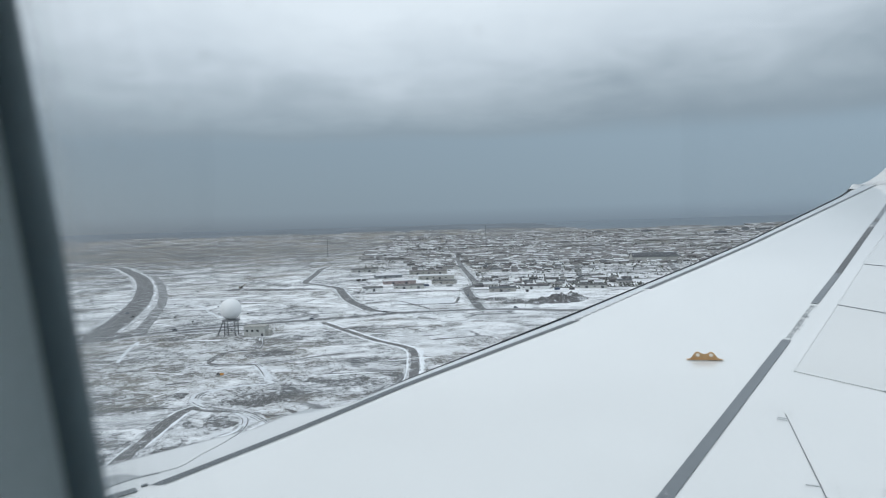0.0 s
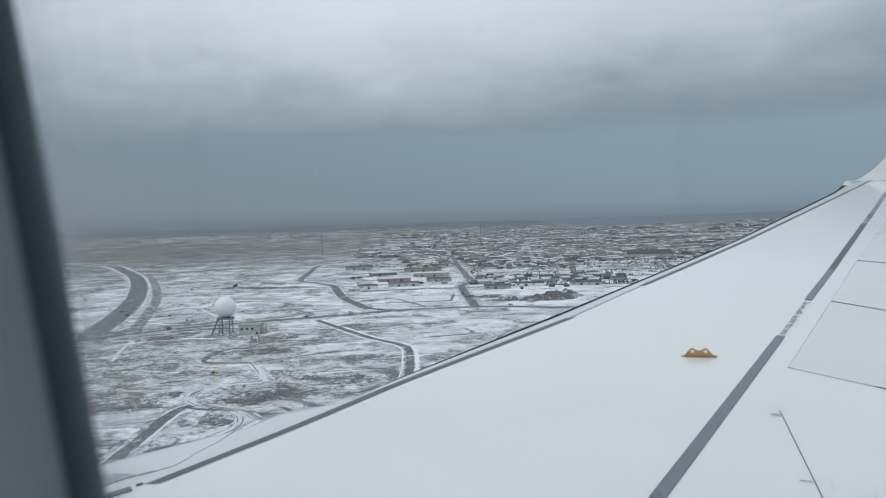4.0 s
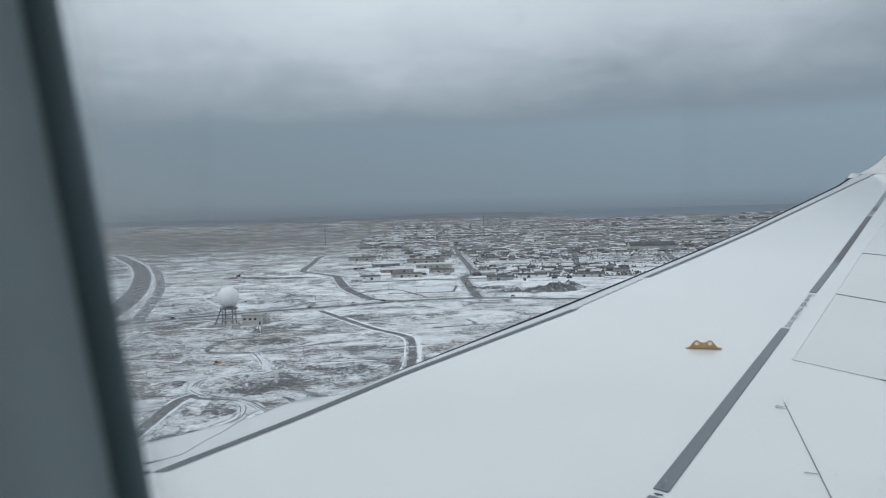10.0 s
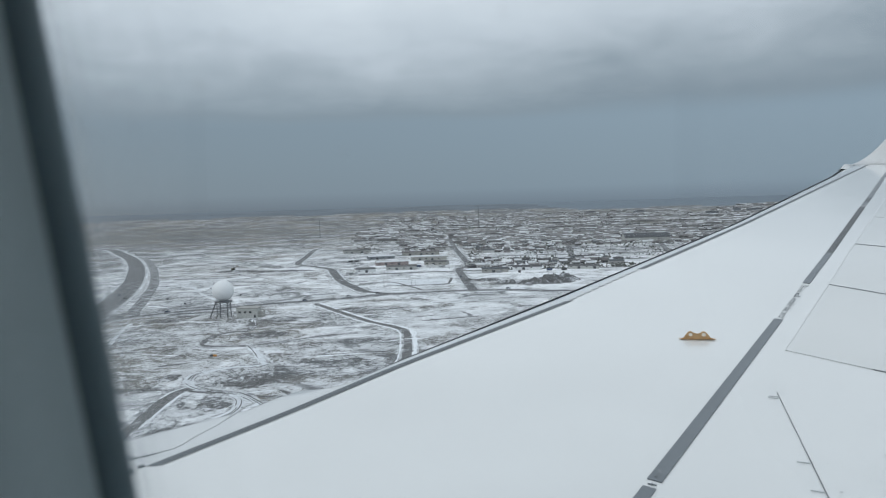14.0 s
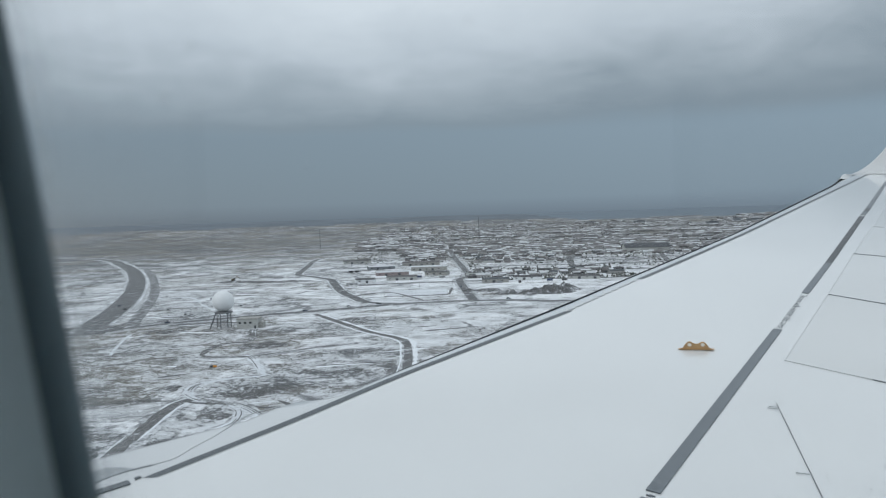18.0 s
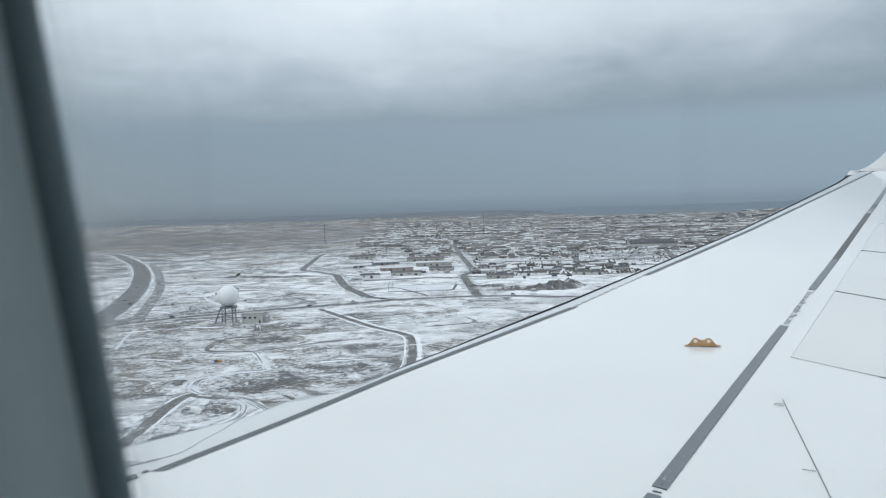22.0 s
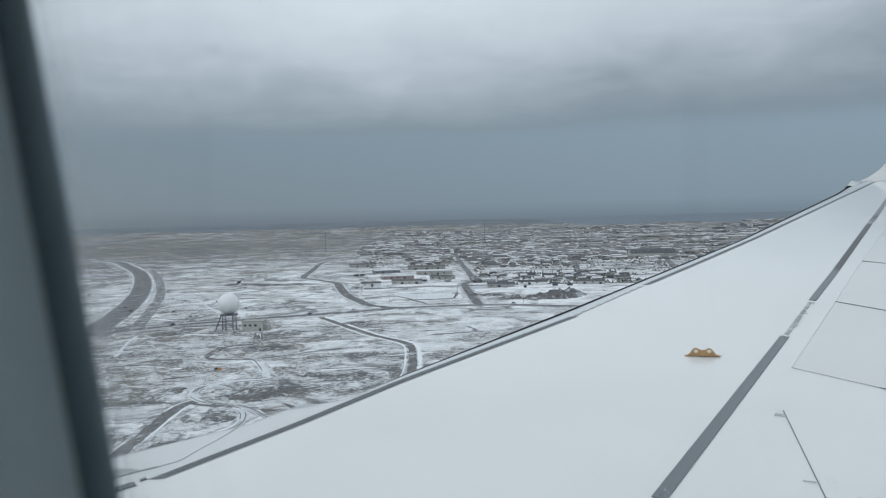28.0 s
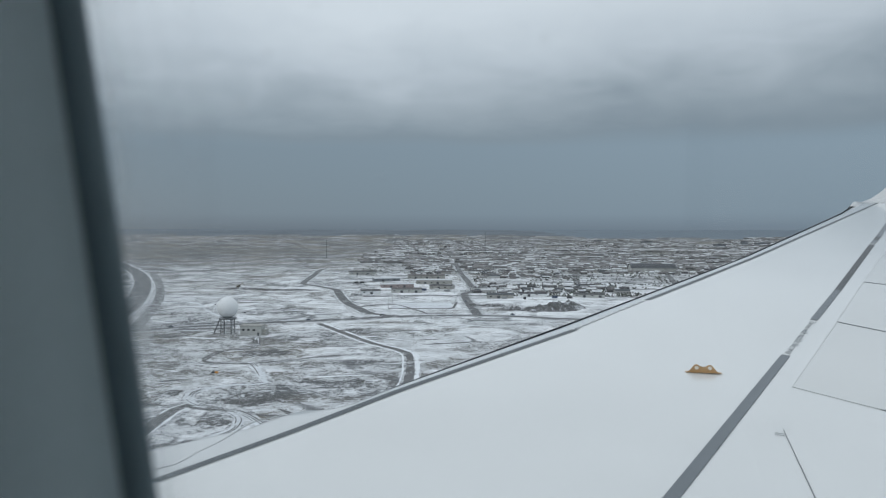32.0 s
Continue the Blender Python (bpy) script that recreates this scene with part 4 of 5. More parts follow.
for w, d, z, rise in ((10, 8, 2.3, 1.5), (12, 8, 2.3, 1.3), (8.5, 7.5, 3.6, 1.7), (18, 9, 4.0, 1.4), (11, 9, 2.3, 1.0)):
    chim = from_bm("chimney", boxed(w * 0.18, w * 0.18 + 0.9, -0.45, 0.45, z + rise * 0.6, z + rise + 1.0, 0.05), CONCRETE)
    pane_ = from_bm("window", boxed(-0.8, 0.8, -0.06, 0.06, -0.6, 0.6, 0.03), PANE)
    door_ = from_bm("door", boxed(-0.5, 0.5, -0.07, 0.07, 0, 2.05, 0.03), HALLROOF)
    KINDS.append((w, d, z, mesh("wall", *gable_walls(w, d, z, rise), WALLS), mesh("roof", *gable_roof(w, d, z, rise), ROOFS), chim, pane_, door_))


def house(kind, x, y, turn):
    w, d, z, walls_, roof_, chim, pane_, door_ = KINDS[kind]
    h = thing("house", Matrix.Translation((x, y, gz(x, y))) @ pose(0, 0, 0, 0, 0, turn), "detached house with a snow-dusted pitched roof among gardens", "house", "houses of the town")
    child("wall", walls_, h)
    r = child("roof", roof_, h)
    child("chimney", chim, r)
    if y < 1120:
        for fx in (-0.32, 0.1, 0.34):
            child("window", pane_, h, Matrix.Translation((fx * w, -d / 2 - 0.02, 1.5)))
            if z > 4:
                child("window", pane_, h, Matrix.Translation((fx * w, -d / 2 - 0.02, 3.5)))
        child("door", door_, h, Matrix.Translation((-0.1 * w, -d / 2 - 0.02, 0)))


dice = random.Random(7)


def spur_x(y):
    return table([(690, 26), (810, 18), (919, 16), (1005, 33), (1249, 28), (1649, 19), (2177, -8), (4000, -40)], y)


def in_town(x, y):
    left = -112 - (y - 941) * 0.11 if y > 941 else -105
    return left < x < 290 + (y - 881) * 0.56


homes, yards = 0, []
rows_of = []
# blocks of back-to-back rows along curving streets, with open snowy plots between them
by = 900.0
while by < 3500:
    deep = 118.0
    bx = -260.0
    while bx < 2000:
        wide_ = dice.uniform(110, 190)
        cx, cy = bx + wide_ / 2, by + deep / 2 + 40 * noise.noise((bx / 300, by / 300, 4))
        bx += wide_ + 14
        lot = noise.noise((cx / 260, cy / 260, 9))
        if lot > 0.20 or dice.random() < 0.10:
            continue
        lean = radians(34 * noise.noise((cx / 420, cy / 420, 1)) - 6)
        for v in (-48, -30, -4, 14, 40, 54):
            if dice.random() < 0.10:
                continue
            u = -wide_ / 2
            while u < wide_ / 2:
                u += dice.uniform(12.5, 19.0)
                if dice.random() < 0.13:
                    continue
                px_, py_ = u, v + dice.uniform(-2.5, 2.5)
                hx, hy = cx + px_ * math.cos(lean) - py_ * math.sin(lean), cy + px_ * math.sin(lean) + py_ * math.cos(lean)
                if not in_town(hx, hy) or abs(hx - spur_x(hy)) < 14 or (hx < 30 and hy < 1240) or (abs(hx - 385) < 62 and abs(hy - 1395) < 55):
                    continue
                rows_of.append((hy, hx, math.degrees(lean) + dice.choice((0, 0, 0, 90)) + dice.uniform(-5, 5)))
    by += deep + 16
rows_of.sort()
for hy, hx, turn in rows_of:
    if homes < 290:
        house(dice.choice((0, 0, 1, 1, 2, 3, 4)), hx, hy, turn)
        homes += 1
    else:
        yards.append((hx, hy, turn))

verts, faces, slots = [], [], []
for hx, hy, turn in yards:
    w, d, z, rise = dice.choice(((10, 8, 2.4, 1.5), (13, 9, 2.4, 1.3), (20, 10, 4.0, 1.3), (11, 9, 3.6, 1.4), (30, 12, 4.4, 0.9)))
    m = Matrix.Translation((hx, hy, gz(hx, hy))) @ pose(0, 0, 0, 0, 0, turn)
    for (vv, ff), slot in ((gable_walls(w, d, z, rise), 0), (gable_roof(w, d, z, rise), 1)):
        o = len(verts)
        verts += [m @ Vector(v) for v in vv]
        faces += [tuple(i + o for i in f) for f in ff]
        slots += [slot] * len(ff)
tagged(new("distant_houses", mesh("distant_houses", verts, faces, [HAZEWALL, HAZEROOF], slots)), "far rows of low houses with dark and snowy roofs, paled for haze", "houses", kind="stuff")

# long sheds at the edge of the town
for x, y, w, d, z, turn, wall_, label in ((-96, 905, 24, 14, 4, 14, WHITE, "small white industrial shed with a snowy roof"), (-52, 925, 38, 15, 4.4, 2, CREAM, "cream industrial shed with a snowy roof"),
                                   (-8, 985, 30, 16, 4.4, -18, CONCRETE, "grey concrete industrial shed"), (-70, 1010, 44, 18, 4.4, 10, BRICKRED, "long dull red warehouse with snowy roof"), (-20, 1075, 52, 18, 5.4, 0, CONCRETE, "grey warehouse with a dark roof"),
                                   (-95, 1130, 40, 18, 4.4, 16, SLATE, "slate-grey warehouse with a snowy roof"), (-35, 1190, 60, 18, 5, 0, CONCRETE, "long grey warehouse with dark doors"), (100, 872, 34, 12, 3.6, -8, WHITE, "low white row of workshops"),
                                   (165, 862, 36, 12, 3.6, -14, CREAM, "low cream row of workshops"), (-150, 1290, 46, 18, 4.6, 14, CREAM, "cream warehouse at the edge of the town"), (60, 850, 30, 14, 4.2, 0, CONCRETE, "small grey workshop with dark doors")):
    s = thing("warehouse", Matrix.Translation((x, y, gz(x, y))) @ pose(0, 0, 0, 0, 0, turn), label, "warehouse", "sheds at the edge of the town")
    child("wall", mesh("wall", *gable_walls(w, d, z, 1.4), wall_), s)
    child("roof", mesh("roof", *gable_roof(w, d, z, 1.4, 0.4, 0.3), ROOFS), s)
    gate = from_bm("roller_door", boxed(-1.6, 1.6, -0.08, 0.08, 0, 2.9, 0.03), HALLROOF)
    slit = from_bm("window", boxed(-1.1, 1.1, -0.06, 0.06, -0.5, 0.5, 0.03), PANE)
    for i in range(int(w / 9)):
        fx = -w / 2 + 4 + i * 9
        child("roller_door" if i % 2 else "window", gate if i % 2 else slit, s, Matrix.Translation((fx, -d / 2 - 0.03, 0.0 if i % 2 else 2.4)))

# containers and stores in the yards of the sheds
CRATE = from_bm("body", boxed(-3.05, 3.05, -1.22, 1.22, 0, 2.6, 0.06), CARS)
LEAFDOOR = from_bm("door", boxed(3.06, 3.12, -1.1, 1.1, 0.1, 2.45, 0.02), STEEL)
stack = random.Random(12)
for i in range(26):
    x, y = stack.choice(((-110, 880), (-60, 950), (-30, 955), (10, 940), (-90, 1050), (75, 835), (130, 850), (-130, 1080)))
    x, y = x + stack.uniform(-16, 16), y + stack.uniform(-5, 5)
    box_ = thing("container", Matrix.Translation((x, y, gz(x, y) - 0.05)) @ pose(0, 0, 0, 0, 0, stack.choice((4, 8, 94, 60))), "steel freight container in a snowy yard", "container", "containers in the yards")
    child("body", CRATE, box_)
    child("door", LEAFDOOR, box_)

# big sports hall with an arched dark roof
hall = thing("sports_hall", Matrix.Translation((385, 1395, gz(385, 1395))) @ pose(0, 0, 0, 0, 0, -4), "large hall with a dark arched steel roof and cream walls", "sports hall")
arch = []
for x in (-42, 42):
    arch.append([(x, -21 + 42 * i / 16, 6.0 + 9.0 * math.sin(math.pi * (0.06 + 0.88 * i / 16))) for i in range(17)])
under = [[(x, y, z - 0.5) for x, y, z in reversed(r)] for r in arch]
rings = [arch[0] + under[0], arch[1] + under[1]]
me = loft(rings, HALLROOF, "roof", True, False)
child("roof", me, hall, None, "dark grey arched steel roof")
part("wall", boxed(-41, 41, -20.3, -19.7, -1, 7.5), CREAM, hall, "cream front wall")
part("wall", boxed(-41, 41, 19.7, 20.3, -1, 7.5), CREAM, hall)
for x in (-40.7, 40.7):
    prof = [(-19.6, -1.0), (19.6, -1.0)] + [(19.6 - 39.2 * i / 14, 6.6 + 7.9 * math.sin(math.pi * (0.06 + 0.88 * i / 14))) for i in range(15)]
    vv = [(x - 0.3, a, b) for a, b in prof] + [(x + 0.3, a, b) for a, b in prof]
    k = len(prof)
    child("gable_wall", mesh("gable_wall", vv, [tuple(range(k)), tuple(range(2 * k - 1, k - 1, -1))] + [(i, (i + 1) % k, k + (i + 1) % k, k + i) for i in range(k)], CREAM), hall)
for x in (-14, 22):
    p = child("porch", mesh("porch", *gable_walls(5, 6, 3.4, 2.2), CREAM), hall, Matrix.Translation((x, -23, 0)) @ pose(0, 0, 0, 0, 0, 90))
    child("roof", mesh("roof", *gable_roof(5, 6, 3.4, 2.2, 0.5), ROOFS), p)
for i in range(20):
    x = -40 + i * 4.2
    seam_ = [[(x + dx, y, z + 0.12) for _, y, z in arch[0]] for dx in (-0.18, 0.18)]
    child("roof_seam", loft(seam_, STEEL, "roof_seam", False, False), hall)
for i in range(15):
    child("wall_rib", from_bm("wall_rib", boxed(-0.12, 0.12, -0.15, 0.15, -1, 7.2), CREAM), hall, Matrix.Translation((-39 + i * 5.57, -20.5, 0)))

# radar dome on a steel tower, with its hut
rx, ry = -167, 556
radar = thing("radar_dome", Matrix.Translation((rx, ry, gz(rx, ry))), "white faceted radar dome on a steel lattice tower", "radar dome")
bm = bmesh.new()
bmesh.ops.create_icosphere(bm, subdivisions=3, radius=8.0)
bmesh.ops.translate(bm, verts=bm.verts, vec=(0, 0, 20.0))
part("dome", bm, WHITE, radar, "white faceted dome")
bm = bmesh.new()
tube(bm, (0, 0, 11.2), (0, 0, 12.2), 6.6, n=20)
part("platform", bm, STEEL, radar)
legs = [(5.2 * math.cos(radians(60 * i + 15)), 5.2 * math.sin(radians(60 * i + 15))) for i in range(6)]
for i, (x, y) in enumerate(legs):
    part("leg", tube(bmesh.new(), (x, y, -0.5), (x * 0.95, y * 0.95, 11.4), 0.32), STEEL, radar)
    x2, y2 = legs[(i + 1) % 6]
    part("brace", tube(bmesh.new(), (x, y, 0.3), (x2, y2, 5.8), 0.14, n=6), STEEL, radar)
    part("brace", tube(bmesh.new(), (x, y, 5.8), (x2, y2, 11.2), 0.14, n=6), STEEL, radar)
    part("girt", tube(bmesh.new(), (x, y, 5.8), (x2, y2, 5.8), 0.14, n=6), STEEL, radar)
    part("railing", tube(bmesh.new(), (x * 1.25, y * 1.25, 13.2), (x2 * 1.25, y2 * 1.25, 13.2), 0.08, n=6), STEEL, radar)
part("stair", tube(bmesh.new(), (-10, -2.5, 0), (-5.2, -2.5, 11.4), 0.5, n=4), STEEL, radar)
hut = thing("equipment_hut", Matrix.Translation((rx + 20, ry - 4, gz(rx + 20, ry - 4))) @ pose(0, 0, 0, 0, 0, -4), "flat-roofed cream concrete equipment hut beside the radar dome", "hut")
part("wall", boxed(-8, 8, -5, 5, -0.6, 7, 0.08), CREAM, hut)
part("roof", boxed(-8.4, 8.4, -5.4, 5.4, 7.0, 7.6, 0.08), CONCRETE, hut)
part("door", boxed(5.2, 6.6, -5.14, -4.96, 0, 2.2, 0.03), HALLROOF, hut)
for x in (-5.5, -1.5, 2.5):
    part("window", boxed(x - 0.9, x + 0.9, -5.12, -4.97, 3.6, 5.0, 0.03), PANE, hut)
part("annex", boxed(8.0, 11.5, -3, 3, -0.6, 4.2, 0.06), CONCRETE, hut)


# lattice radio mast
def lattice(name, x, y, high, wide, label):
    ob = thing(name, Matrix.Translation((x, y, gz(x, y))), label, "mast")
    foot = [(wide * math.cos(radians(120 * i + 90)), wide * math.sin(radians(120 * i + 90))) for i in range(3)]
    for fx, fy in foot:
        part("leg", tube(bmesh.new(), (fx, fy, -1), (fx * 0.35, fy * 0.35, high), wide * 0.16, wide * 0.1, 6), STEEL, ob)
    bm = bmesh.new()
    k = int(high / (wide * 2.2))
    for j in range(k):
        s0, s1 = 1 - 0.65 * j / k, 1 - 0.65 * (j + 1) / k
        for i in range(3):
            a, b = foot[i], foot[(i + 1) % 3]
            tube(bm, (a[0] * s0, a[1] * s0, high * j / k), (b[0] * s1, b[1] * s1, high * (j + 1) / k), wide * 0.07, n=4)
    part("lacing", bm, STEEL, ob)
    part("antenna", tube(bmesh.new(), (0, 0, high - 1), (0, 0, high * 1.06), wide * 0.08, n=6), STEEL, ob)


lattice("radio_mast", 119, 2370, 70, 2.0, "tall grey lattice radio mast on the moor")
lattice("radio_mast", -331, 2003, 50, 1.8, "grey lattice radio mast far out on the moor")
lattice("light_mast", -92, 2240, 42, 1.4, "slim pale floodlight mast by the town")

# large blocks near the skyline
for x, y, w, d, z in ((1120, 3050, 46, 22, 10), (1250, 3120, 24, 20, 17), (1330, 3130, 60, 22, 9), (900, 3350, 50, 20, 8), (1480, 3220, 70, 24, 10), (700, 3450, 40, 20, 7)):
    b = thing("apartment_block", Matrix.Translation((x, y, gz(x, y))), "grey concrete block on the skyline", "building", "blocks on the skyline")
    part("wall", boxed(-w / 2, w / 2, -d / 2, d / 2, -3, z, 0.3), SLATE, b)
    part("roof", boxed(-w / 2 - 0.6, w / 2 + 0.6, -d / 2 - 0.6, d / 2 + 0.6, z, z + 1.2, 0.2), HALLROOF, b)
    part("stair_tower", boxed(-w / 6, w / 8, -d / 4, d / 4, z + 1.2, z + 3.5, 0.2), SLATE, b)
bay = [(x, y, gz(x, y) + 0.6) for x, y in ((1060, 2950), (1300, 2850), (1700, 3000), (1650, 3060), (1250, 2990))]
water = Mat("cold_dark_water", 0.12)
WATER = water.done((0.035, 0.05, 0.06), water.noise(0.4, 3), 0.1)
tagged(new("water", mesh("water", bay, [(0, 1, 2, 3, 4)], WATER)), "dark still inlet beyond the town", "water", kind="structure")

# streets in the town
for i, (pts, w) in enumerate((([(-100, 868), (60, 880), (200, 866), (340, 860)], 8), ([(40, 990), (160, 985), (330, 970)], 7), ([(40, 1110), (200, 1100), (420, 1075)], 7), ([(40, 1250), (240, 1235), (500, 1215)], 7),
                              ([(-150, 1420), (200, 1400), (620, 1360)], 8), ([(170, 870), (190, 1080), (240, 1400), (300, 1800)], 7), ([(300, 880), (350, 1150), (440, 1500), (560, 1900)], 7), ([(-190, 1720), (300, 1690), (800, 1640)], 8))):
    strip("street", pts, w, STREET, "town street with packed snow", 0.3 + 0.03 * i)


# ---------------------------------------------------------------- trees, shrubs, rocks
def clump(verts, faces, x, y, size, high, tiers):
    """A ragged conifer: a thin trunk and tiers of uneven boughs."""
    z = gz(x, y)
    o = len(verts)
    verts += [(x - size * 0.06, y, z - 0.3), (x + size * 0.06, y, z - 0.3), (x, y + size * 0.1, z - 0.3), (x, y, z + high * 0.6)]
    faces += [(o, o + 1, o + 3), (o + 1, o + 2, o + 3), (o + 2, o, o + 3)]
    for k in range(tiers):
        o = len(verts)
        zb, zt = z + high * (0.12 + 0.26 * k), z + high * min(1.0, 0.52 + 0.26 * k)
        r = size * (1 - 0.26 * k)
        n = 7
        for i in range(n):
            a = 2 * math.pi * i / n + k
            q = r * dice.uniform(0.55, 1.15)
            verts.append((x + q * math.cos(a), y + q * math.sin(a), zb + dice.uniform(-0.1, 0.15) * high))
        verts.append((x + dice.uniform(-0.2, 0.2) * size, y, zt))
        faces += [(o + i, o + (i + 1) % n, o + n) for i in range(n)]


verts, faces = [], []
for _ in range(14000):
    y = 870 + 1900 * dice.random() ** 1.7
    x = dice.uniform(-170, 900)
    if in_town(x, y) and noise.noise((x / 60, y / 60, 5)) > 0.0 and abs(x - spur_x(y)) > 9 and not (x < 30 and y < 1240):
        clump(verts, faces, x, y, dice.uniform(0.9, 2.4), dice.uniform(1.0, 3.0), 3)
tagged(new("town_trees", mesh("town_trees", verts, faces, LEAF)), "dark ragged spruces and garden shrubs between houses", "trees", kind="stuff")
verts, faces = [], []
for cx, cy, sx, sy, count in ((75, 735, 70, 26, 500), (-60, 560, 38, 14, 200), (-215, 545, 30, 14, 120), (30, 500, 30, 24, 400), (-250, 960, 80, 16, 300), (-88, 343, 16, 10, 120), (-84, 415, 8, 44, 160), (30, 880, 90, 14, 200), (-60, 400, 40, 30, 100), (-300, 1550, 40, 12, 260)):
    for _ in range(count):
        x, y = dice.gauss(cx, sx * 0.5), dice.gauss(cy, sy * 0.5)
        clump(verts, faces, x, y, dice.uniform(0.25, 0.7), dice.uniform(0.15, 0.45), 2)
tagged(new("shrubs", mesh("shrubs", verts, faces, BARK)), "low dark leafless shrubs on the moor", "shrubs", kind="stuff")


def lump(verts, faces, x, y, r, h, base=None):
    z = gz(x, y) if base is None else base
    o, n = len(verts), 6
    for ring, (s, t) in enumerate(((1.0, -0.2), (0.75, 0.6))):
        for i in range(n):
            a = 2 * math.pi * i / n + ring * 0.4
            q = r * s * dice.uniform(0.6, 1.2)
            verts.append((x + q * math.cos(a), y + q * math.sin(a), z + h * t * dice.uniform(0.7, 1.2)))
    verts.append((x, y, z + h))
    for i in range(n):
        j = (i + 1) % n
        faces += [(o + i, o + j, o + n + j, o + n + i), (o + n + i, o + n + j, o + 2 * n)]


verts, faces = [], []
for _ in range(9000):
    y = 225 + 1000 * dice.random() ** 1.5
    x = dice.uniform(-0.62, 0.30) * y
    if noise.noise((x / 45, y / 45, 8)) + 0.5 * noise.noise((x / 9, y / 9, 3)) > 0.05:
        lump(verts, faces, x, y, dice.uniform(0.15, 0.6), dice.uniform(0.06, 0.25))
tagged(new("lava_stones", mesh("lava_stones", verts, faces, ROCK)), "scattered dark lava stones and tussocks in snow", "stones", kind="stuff")

# heaps of excavated earth and rock
def mound(cx, cy, sx, sy, h, seed):
    """A low uneven heap with a ragged foot."""
    verts, faces = [(cx, cy, gz(cx, cy) + h)], []
    n, rings_ = 30, 9
    for k in range(1, rings_ + 1):
        u = k / rings_
        for i in range(n):
            a = 2 * math.pi * i / n
            edge = 1 + 0.45 * noise.noise((2.2 * math.cos(a), 2.2 * math.sin(a), seed))
            x, y = cx + sx * u * edge * math.cos(a), cy + sy * u * edge * math.sin(a)
            z = h * (1 - u * u) * (0.75 + 0.7 * noise.noise((x / 3.5, y / 3.5, seed))) - (0.25 if k == rings_ else 0.0)
            verts.append((x, y, gz(x, y) + z + 0.12))
    faces += [(0, 1 + i, 1 + (i + 1) % n) for i in range(n)]
    for k in range(rings_ - 1):
        for i in range(n):
            j = (i + 1) % n
            faces.append((1 + k * n + i, 1 + (k + 1) * n + i, 1 + (k + 1) * n + j, 1 + k * n + j))
    tagged(new("earth_mound", mesh("earth_mound", verts, faces, SCREE)), "low dark heap of earth and rock dusted with snow", "mound", "heaps of earth")


for i, (cx, cy, sx, sy, h) in enumerate(((-202, 540, 12, 7, 1.6), (-75, 575, 14, 7, 1.4), (106, 728, 22, 14, 8.0), (124, 752, 16, 12, 7.0), (84, 722, 11, 8, 5.0), (63, 728, 14, 7, 4.2), (46, 757, 15, 8, 3.6), (28, 764, 9, 5, 2.0), (-92, 344, 17, 13, 1.1), (-118, 471, 17, 13, 0.9), (-134, 352, 5, 9, 1.0), (-97, 300, 8, 7, 0.6), (-270, 966, 34, 9, 2.4), (-222, 950, 30, 8, 2.2), (-190, 952, 22, 7, 1.8))):
    mound(cx, cy, sx, sy, h, i * 3.1)


# ---------------------------------------------------------------- vehicles, lamps, signs
def loft_box(rows_, mat, name):
    """A body through cross-sections (x, half width, floor, top)."""
    rings_ = [[(x, -h, a), (x, h, a), (x, h * 1.02, (a + b) / 2), (x, h * 0.86, b), (x, -h * 0.86, b), (x, -h * 1.02, (a + b) / 2)] for x, h, a, b in rows_]
    me_ = loft(rings_, mat, name, True, False)
    bm_ = bmesh.new()
    bm_.from_mesh(me_)
    bmesh.ops.holes_fill(bm_, edges=[e for e in bm_.edges if e.is_boundary])
    bm_.to_mesh(me_)
    bm_.free()
    return me_


CAR_BODY = loft_box([(-2.15, 0.8, 0.35, 0.8), (-1.9, 0.88, 0.3, 0.95), (1.1, 0.9, 0.3, 0.95), (1.9, 0.86, 0.32, 0.82), (2.2, 0.74, 0.4, 0.65)], CARS, "body")
CAR_CABIN = loft_box([(-1.9, 0.7, 0.93, 1.0), (-1.4, 0.72, 0.93, 1.45), (0.2, 0.72, 0.93, 1.48), (1.0, 0.7, 0.93, 0.98)], PANE, "cabin")
WHEEL = from_bm("wheel", tube(bmesh.new(), (0, -0.11, 0), (0, 0.11, 0), 0.33, n=12), TYRE)
RIM_ = from_bm("rim", tube(bmesh.new(), (0, -0.125, 0), (0, 0.125, 0), 0.2, n=10), STEEL)
GLOW = from_bm("headlight", boxed(2.1, 2.24, -0.1, 0.1, 0.55, 0.68, 0.02), LAMP)


def car(x, y, turn):
    c = thing("car", Matrix.Translation((x, y, gz(x, y) + 0.62)) @ pose(0, 0, 0, 0, 0, turn), "small car on the snowy road", "car", "cars on the roads")
    child("body", CAR_BODY, c)
    child("cabin", CAR_CABIN, c)
    for wx in (-1.35, 1.35):
        for wy in (-0.8, 0.8):
            w = child("wheel", WHEEL, c, Matrix.Translation((wx, wy, 0.33)))
            child("rim", RIM_, w)
    for wy in (-0.55, 0.55):
        child("headlight", GLOW, c, Matrix.Translation((-0.06, wy, 0)))


for x, y, turn in ((-319, 722, 60), (-362, 852, 65), (-222, 588, 15), (-85, 655, 25), (19, 800, 95), (-110, 800, -60), (-60, 668, 20), (-250, 905, -35), (30, 1000, 80), (-300, 690, 70), (-120, 633, 25), (60, 680, -15)):
    car(x, y, turn)
for i in range(12):
    car(330 + (i % 6) * 3.1, 1362 - (i // 6) * 7, 88 + dice.uniform(-4, 4))

ex = thing("excavator", Matrix.Translation((-285, 1000, gz(-285, 1000))), "dark tracked excavator with raised boom at a roadworks", "excavator")
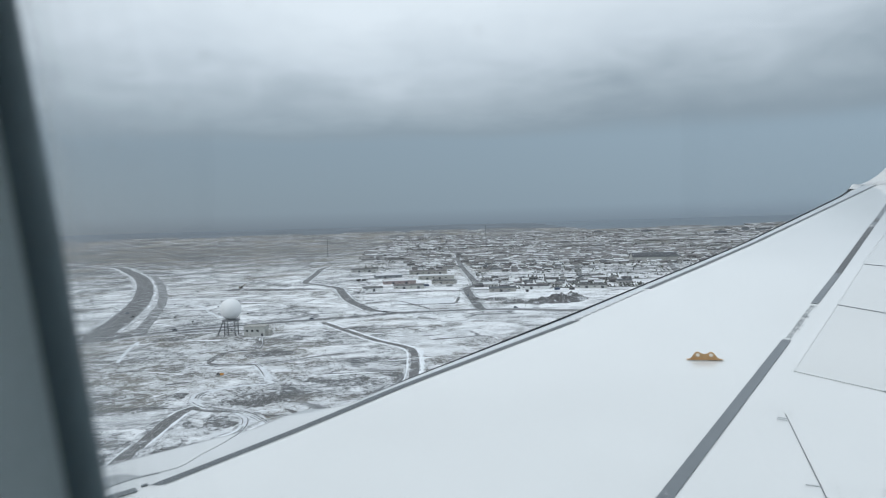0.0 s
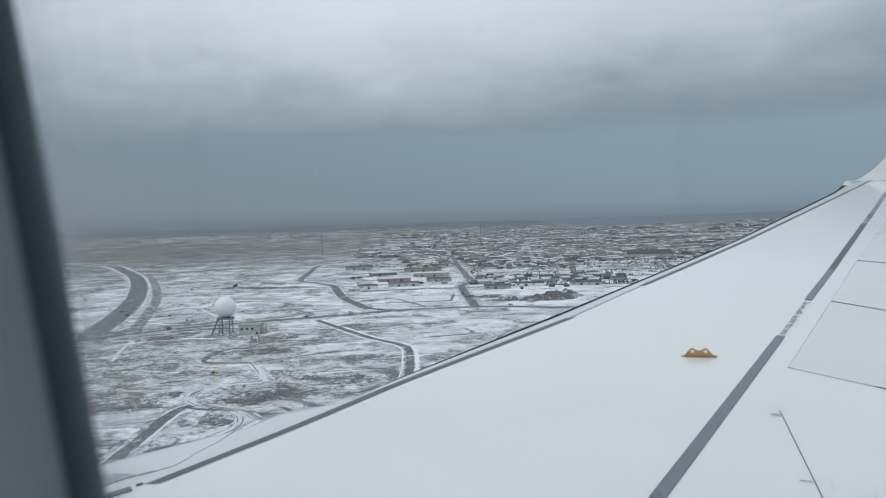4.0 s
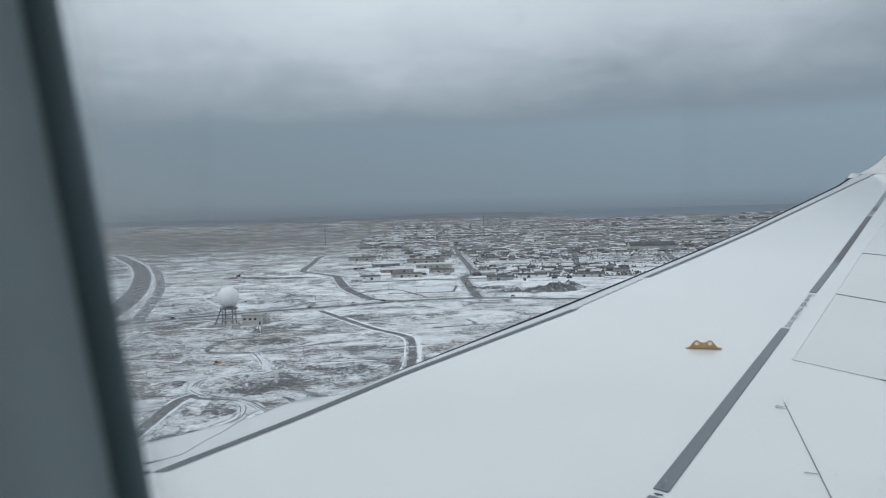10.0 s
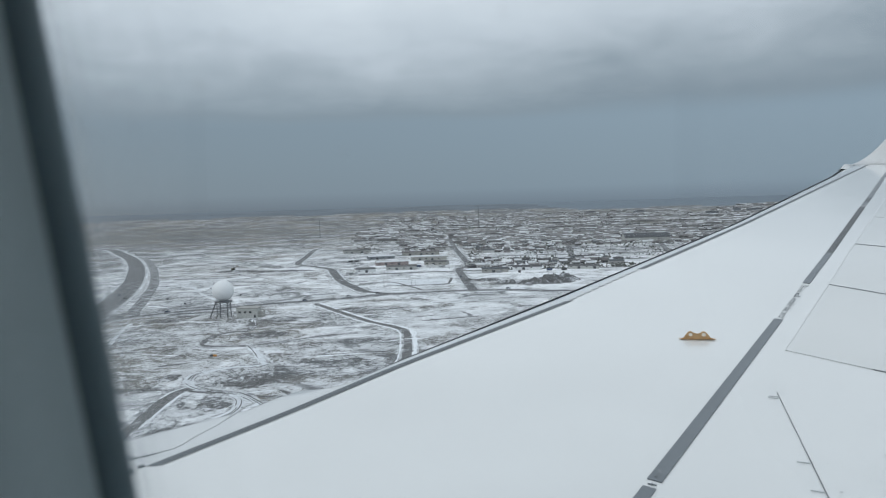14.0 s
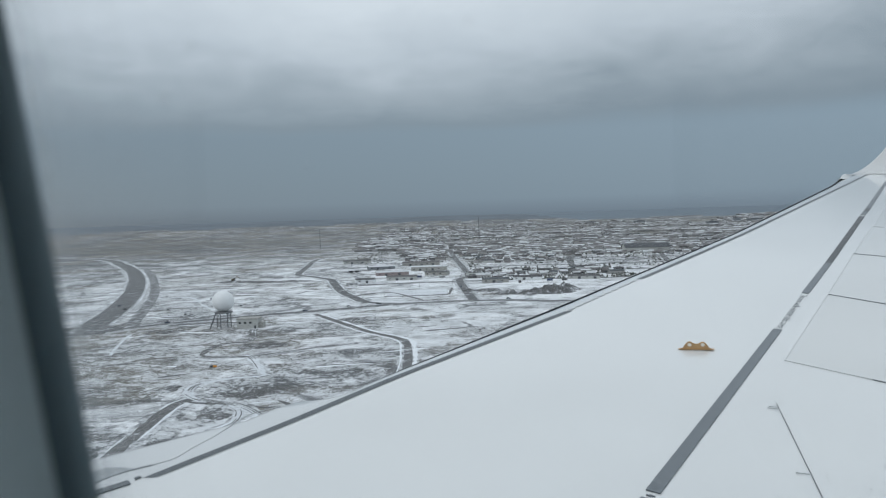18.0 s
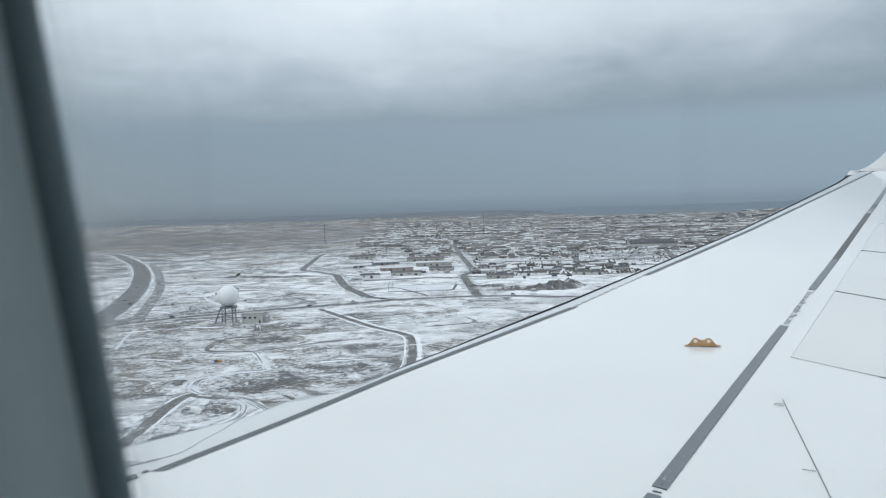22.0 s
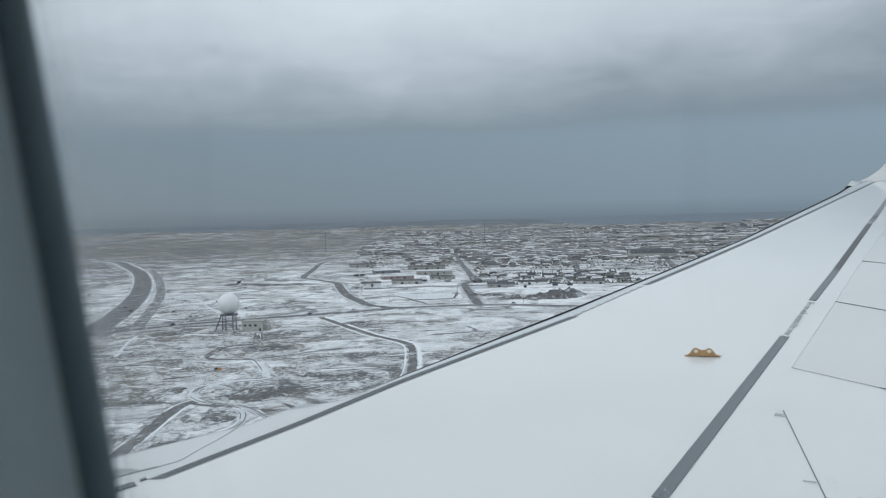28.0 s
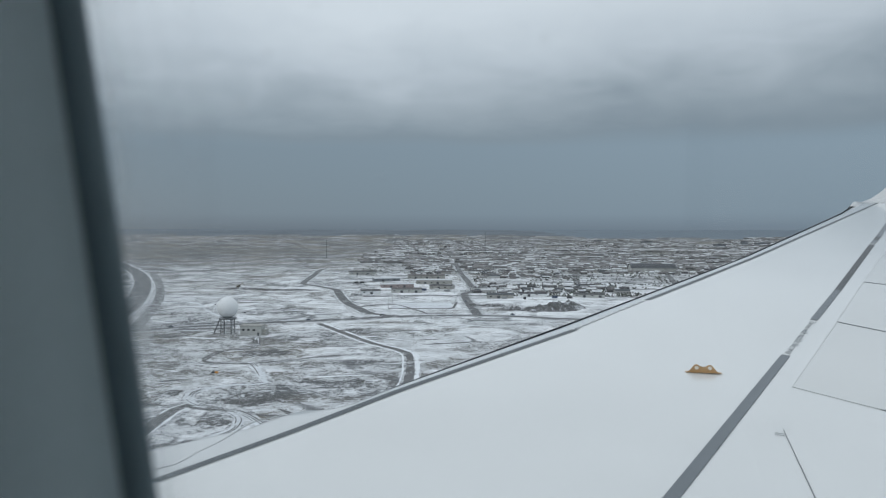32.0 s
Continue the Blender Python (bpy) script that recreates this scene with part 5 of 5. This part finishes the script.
for y in (-1.4, 1.4):
    part("track", boxed(-2.6, 2.6, y - 0.4, y + 0.4, -0.1, 1.0, 0.25), TYRE, ex)
part("body", boxed(-2.9, 1.6, -1.5, 1.5, 1.1, 2.6, 0.2), YELLOW, ex)
part("cab", boxed(0.2, 1.9, -1.5, 0.0, 1.2, 3.4, 0.15), PANE, ex)
part("boom", tube(bmesh.new(), (1.4, 0.4, 2.0), (4.8, 0.4, 6.2), 0.45, 0.3, 6), YELLOW, ex)
part("arm", tube(bmesh.new(), (4.8, 0.4, 6.2), (7.8, 0.4, 3.2), 0.3, 0.22, 6), YELLOW, ex)
part("bucket", boxed(7.2, 8.4, -0.3, 1.1, 2.0, 3.3, 0.2), STEEL, ex)

POLE = from_bm("pole", tube(bmesh.new(), (0, 0, -0.5), (0, 0, 9.5), 0.11, 0.07, 8), STEEL)
ARM = from_bm("arm", tube(bmesh.new(), (0, 0, 9.4), (1.8, 0, 9.9), 0.05, n=6), STEEL)
HEAD = from_bm("lamp_head", boxed(1.5, 2.3, -0.16, 0.16, 9.82, 9.98, 0.04), LAMP)
for x, y in ((9, 760), (10, 830), (8, 900), (24, 960), (22, 1040), (-30, 690), (20, 704), (70, 690), (-118, 652), (-180, 618), (-240, 585), (-60, 740), (-95, 800), (-130, 900)):
    lamp = thing("street_lamp", Matrix.Translation((x, y, gz(x, y))), "slim galvanised street lamp by the road", "street lamp", "lamps along the roads")
    child("pole", POLE, lamp)
    arm = child("arm", ARM, lamp)
    child("lamp_head", HEAD, arm)


# snow-covered playing field with its bank and posts
def field(x0, x1, y0, y1):
    nx, ny = 12, 6
    verts = []
    for j in range(ny + 1):
        for i in range(nx + 1):
            x, y = x0 + (x1 - x0) * i / nx + 3 * (j / ny), y0 + (y1 - y0) * j / ny
            verts.append((x, y, gz(x, y) + 0.22))
    faces = [(j * (nx + 1) + i, j * (nx + 1) + i + 1, (j + 1) * (nx + 1) + i + 1, (j + 1) * (nx + 1) + i) for j in range(ny) for i in range(nx)]
    tagged(new("playing_field", mesh("playing_field", verts, faces, TRODDEN)), "smooth snow-covered playing field", "field", kind="structure")
    strip("field_bank", [(x0 - 2, y0 - 2), ((x0 + x1) / 2, y0 - 3), (x1 + 2, y0 - 2)], 2.4, MUD, "dark earth bank along the field", 0.3, ragged=0.5, category="bank")
    strip("field_bank", [(x1 + 3, y0 - 2), (x1 + 5, (y0 + y1) / 2), (x1 + 7, y1 + 2)], 2.4, MUD, "dark earth bank along the field", 0.3, ragged=0.5, category="bank")


field(-58, 2, 738, 792)
POST = from_bm("post", tube(bmesh.new(), (0, 0, -0.4), (0, 0, 7.0), 0.09, 0.07, 8), STEEL)
BAR = from_bm("lamp_bar", boxed(-0.9, 0.9, -0.12, 0.12, 6.8, 7.2, 0.03), LAMP)
for x, y in ((-60, 738), (-60, 794), (-28, 735), (4, 736), (8, 794), (-26, 797)):
    m = thing("floodlight", Matrix.Translation((x, y, gz(x, y))), "slim floodlight post beside the playing field", "floodlight", "posts round the field")
    child("post", POST, m)
    child("lamp_bar", BAR, m)

# airfield signs and marker boards in the snow beside the taxiway
PLATE = from_bm("panel", boxed(-1.9, -0.02, -0.15, 0.15, 0.4, 1.5, 0.05), HALLROOF)
BRIGHT = from_bm("panel", boxed(0.02, 1.9, -0.15, 0.15, 0.4, 1.5, 0.05), ORANGE)
LEG = from_bm("leg", boxed(-0.07, 0.07, -0.07, 0.07, -0.3, 0.55, 0.01), STEEL)
for x, y, turn in ((-255, 680, 20), (-300, 800, 30), (-330, 960, 25), (-240, 760, -10), (-400, 1120, 30), (-190, 690, 0), (-225, 640, 15), (-128, 402, 6)):
    sign = thing("airfield_sign", Matrix.Translation((x, y, gz(x, y))) @ pose(0, 0, 0, 0, 0, turn), "low dark and orange airfield sign standing in snow" if y < 450 else "low dark airfield sign standing in snow", "sign", "signs beside the taxiway")
    child("panel", PLATE, sign, None, "dark grey sign panel")
    if y < 450:
        child("panel", BRIGHT, sign, None, "bright orange sign panel")
    for lx in (-1.1, 1.1):
        child("leg", LEG, sign, Matrix.Translation((lx, 0, 0)))
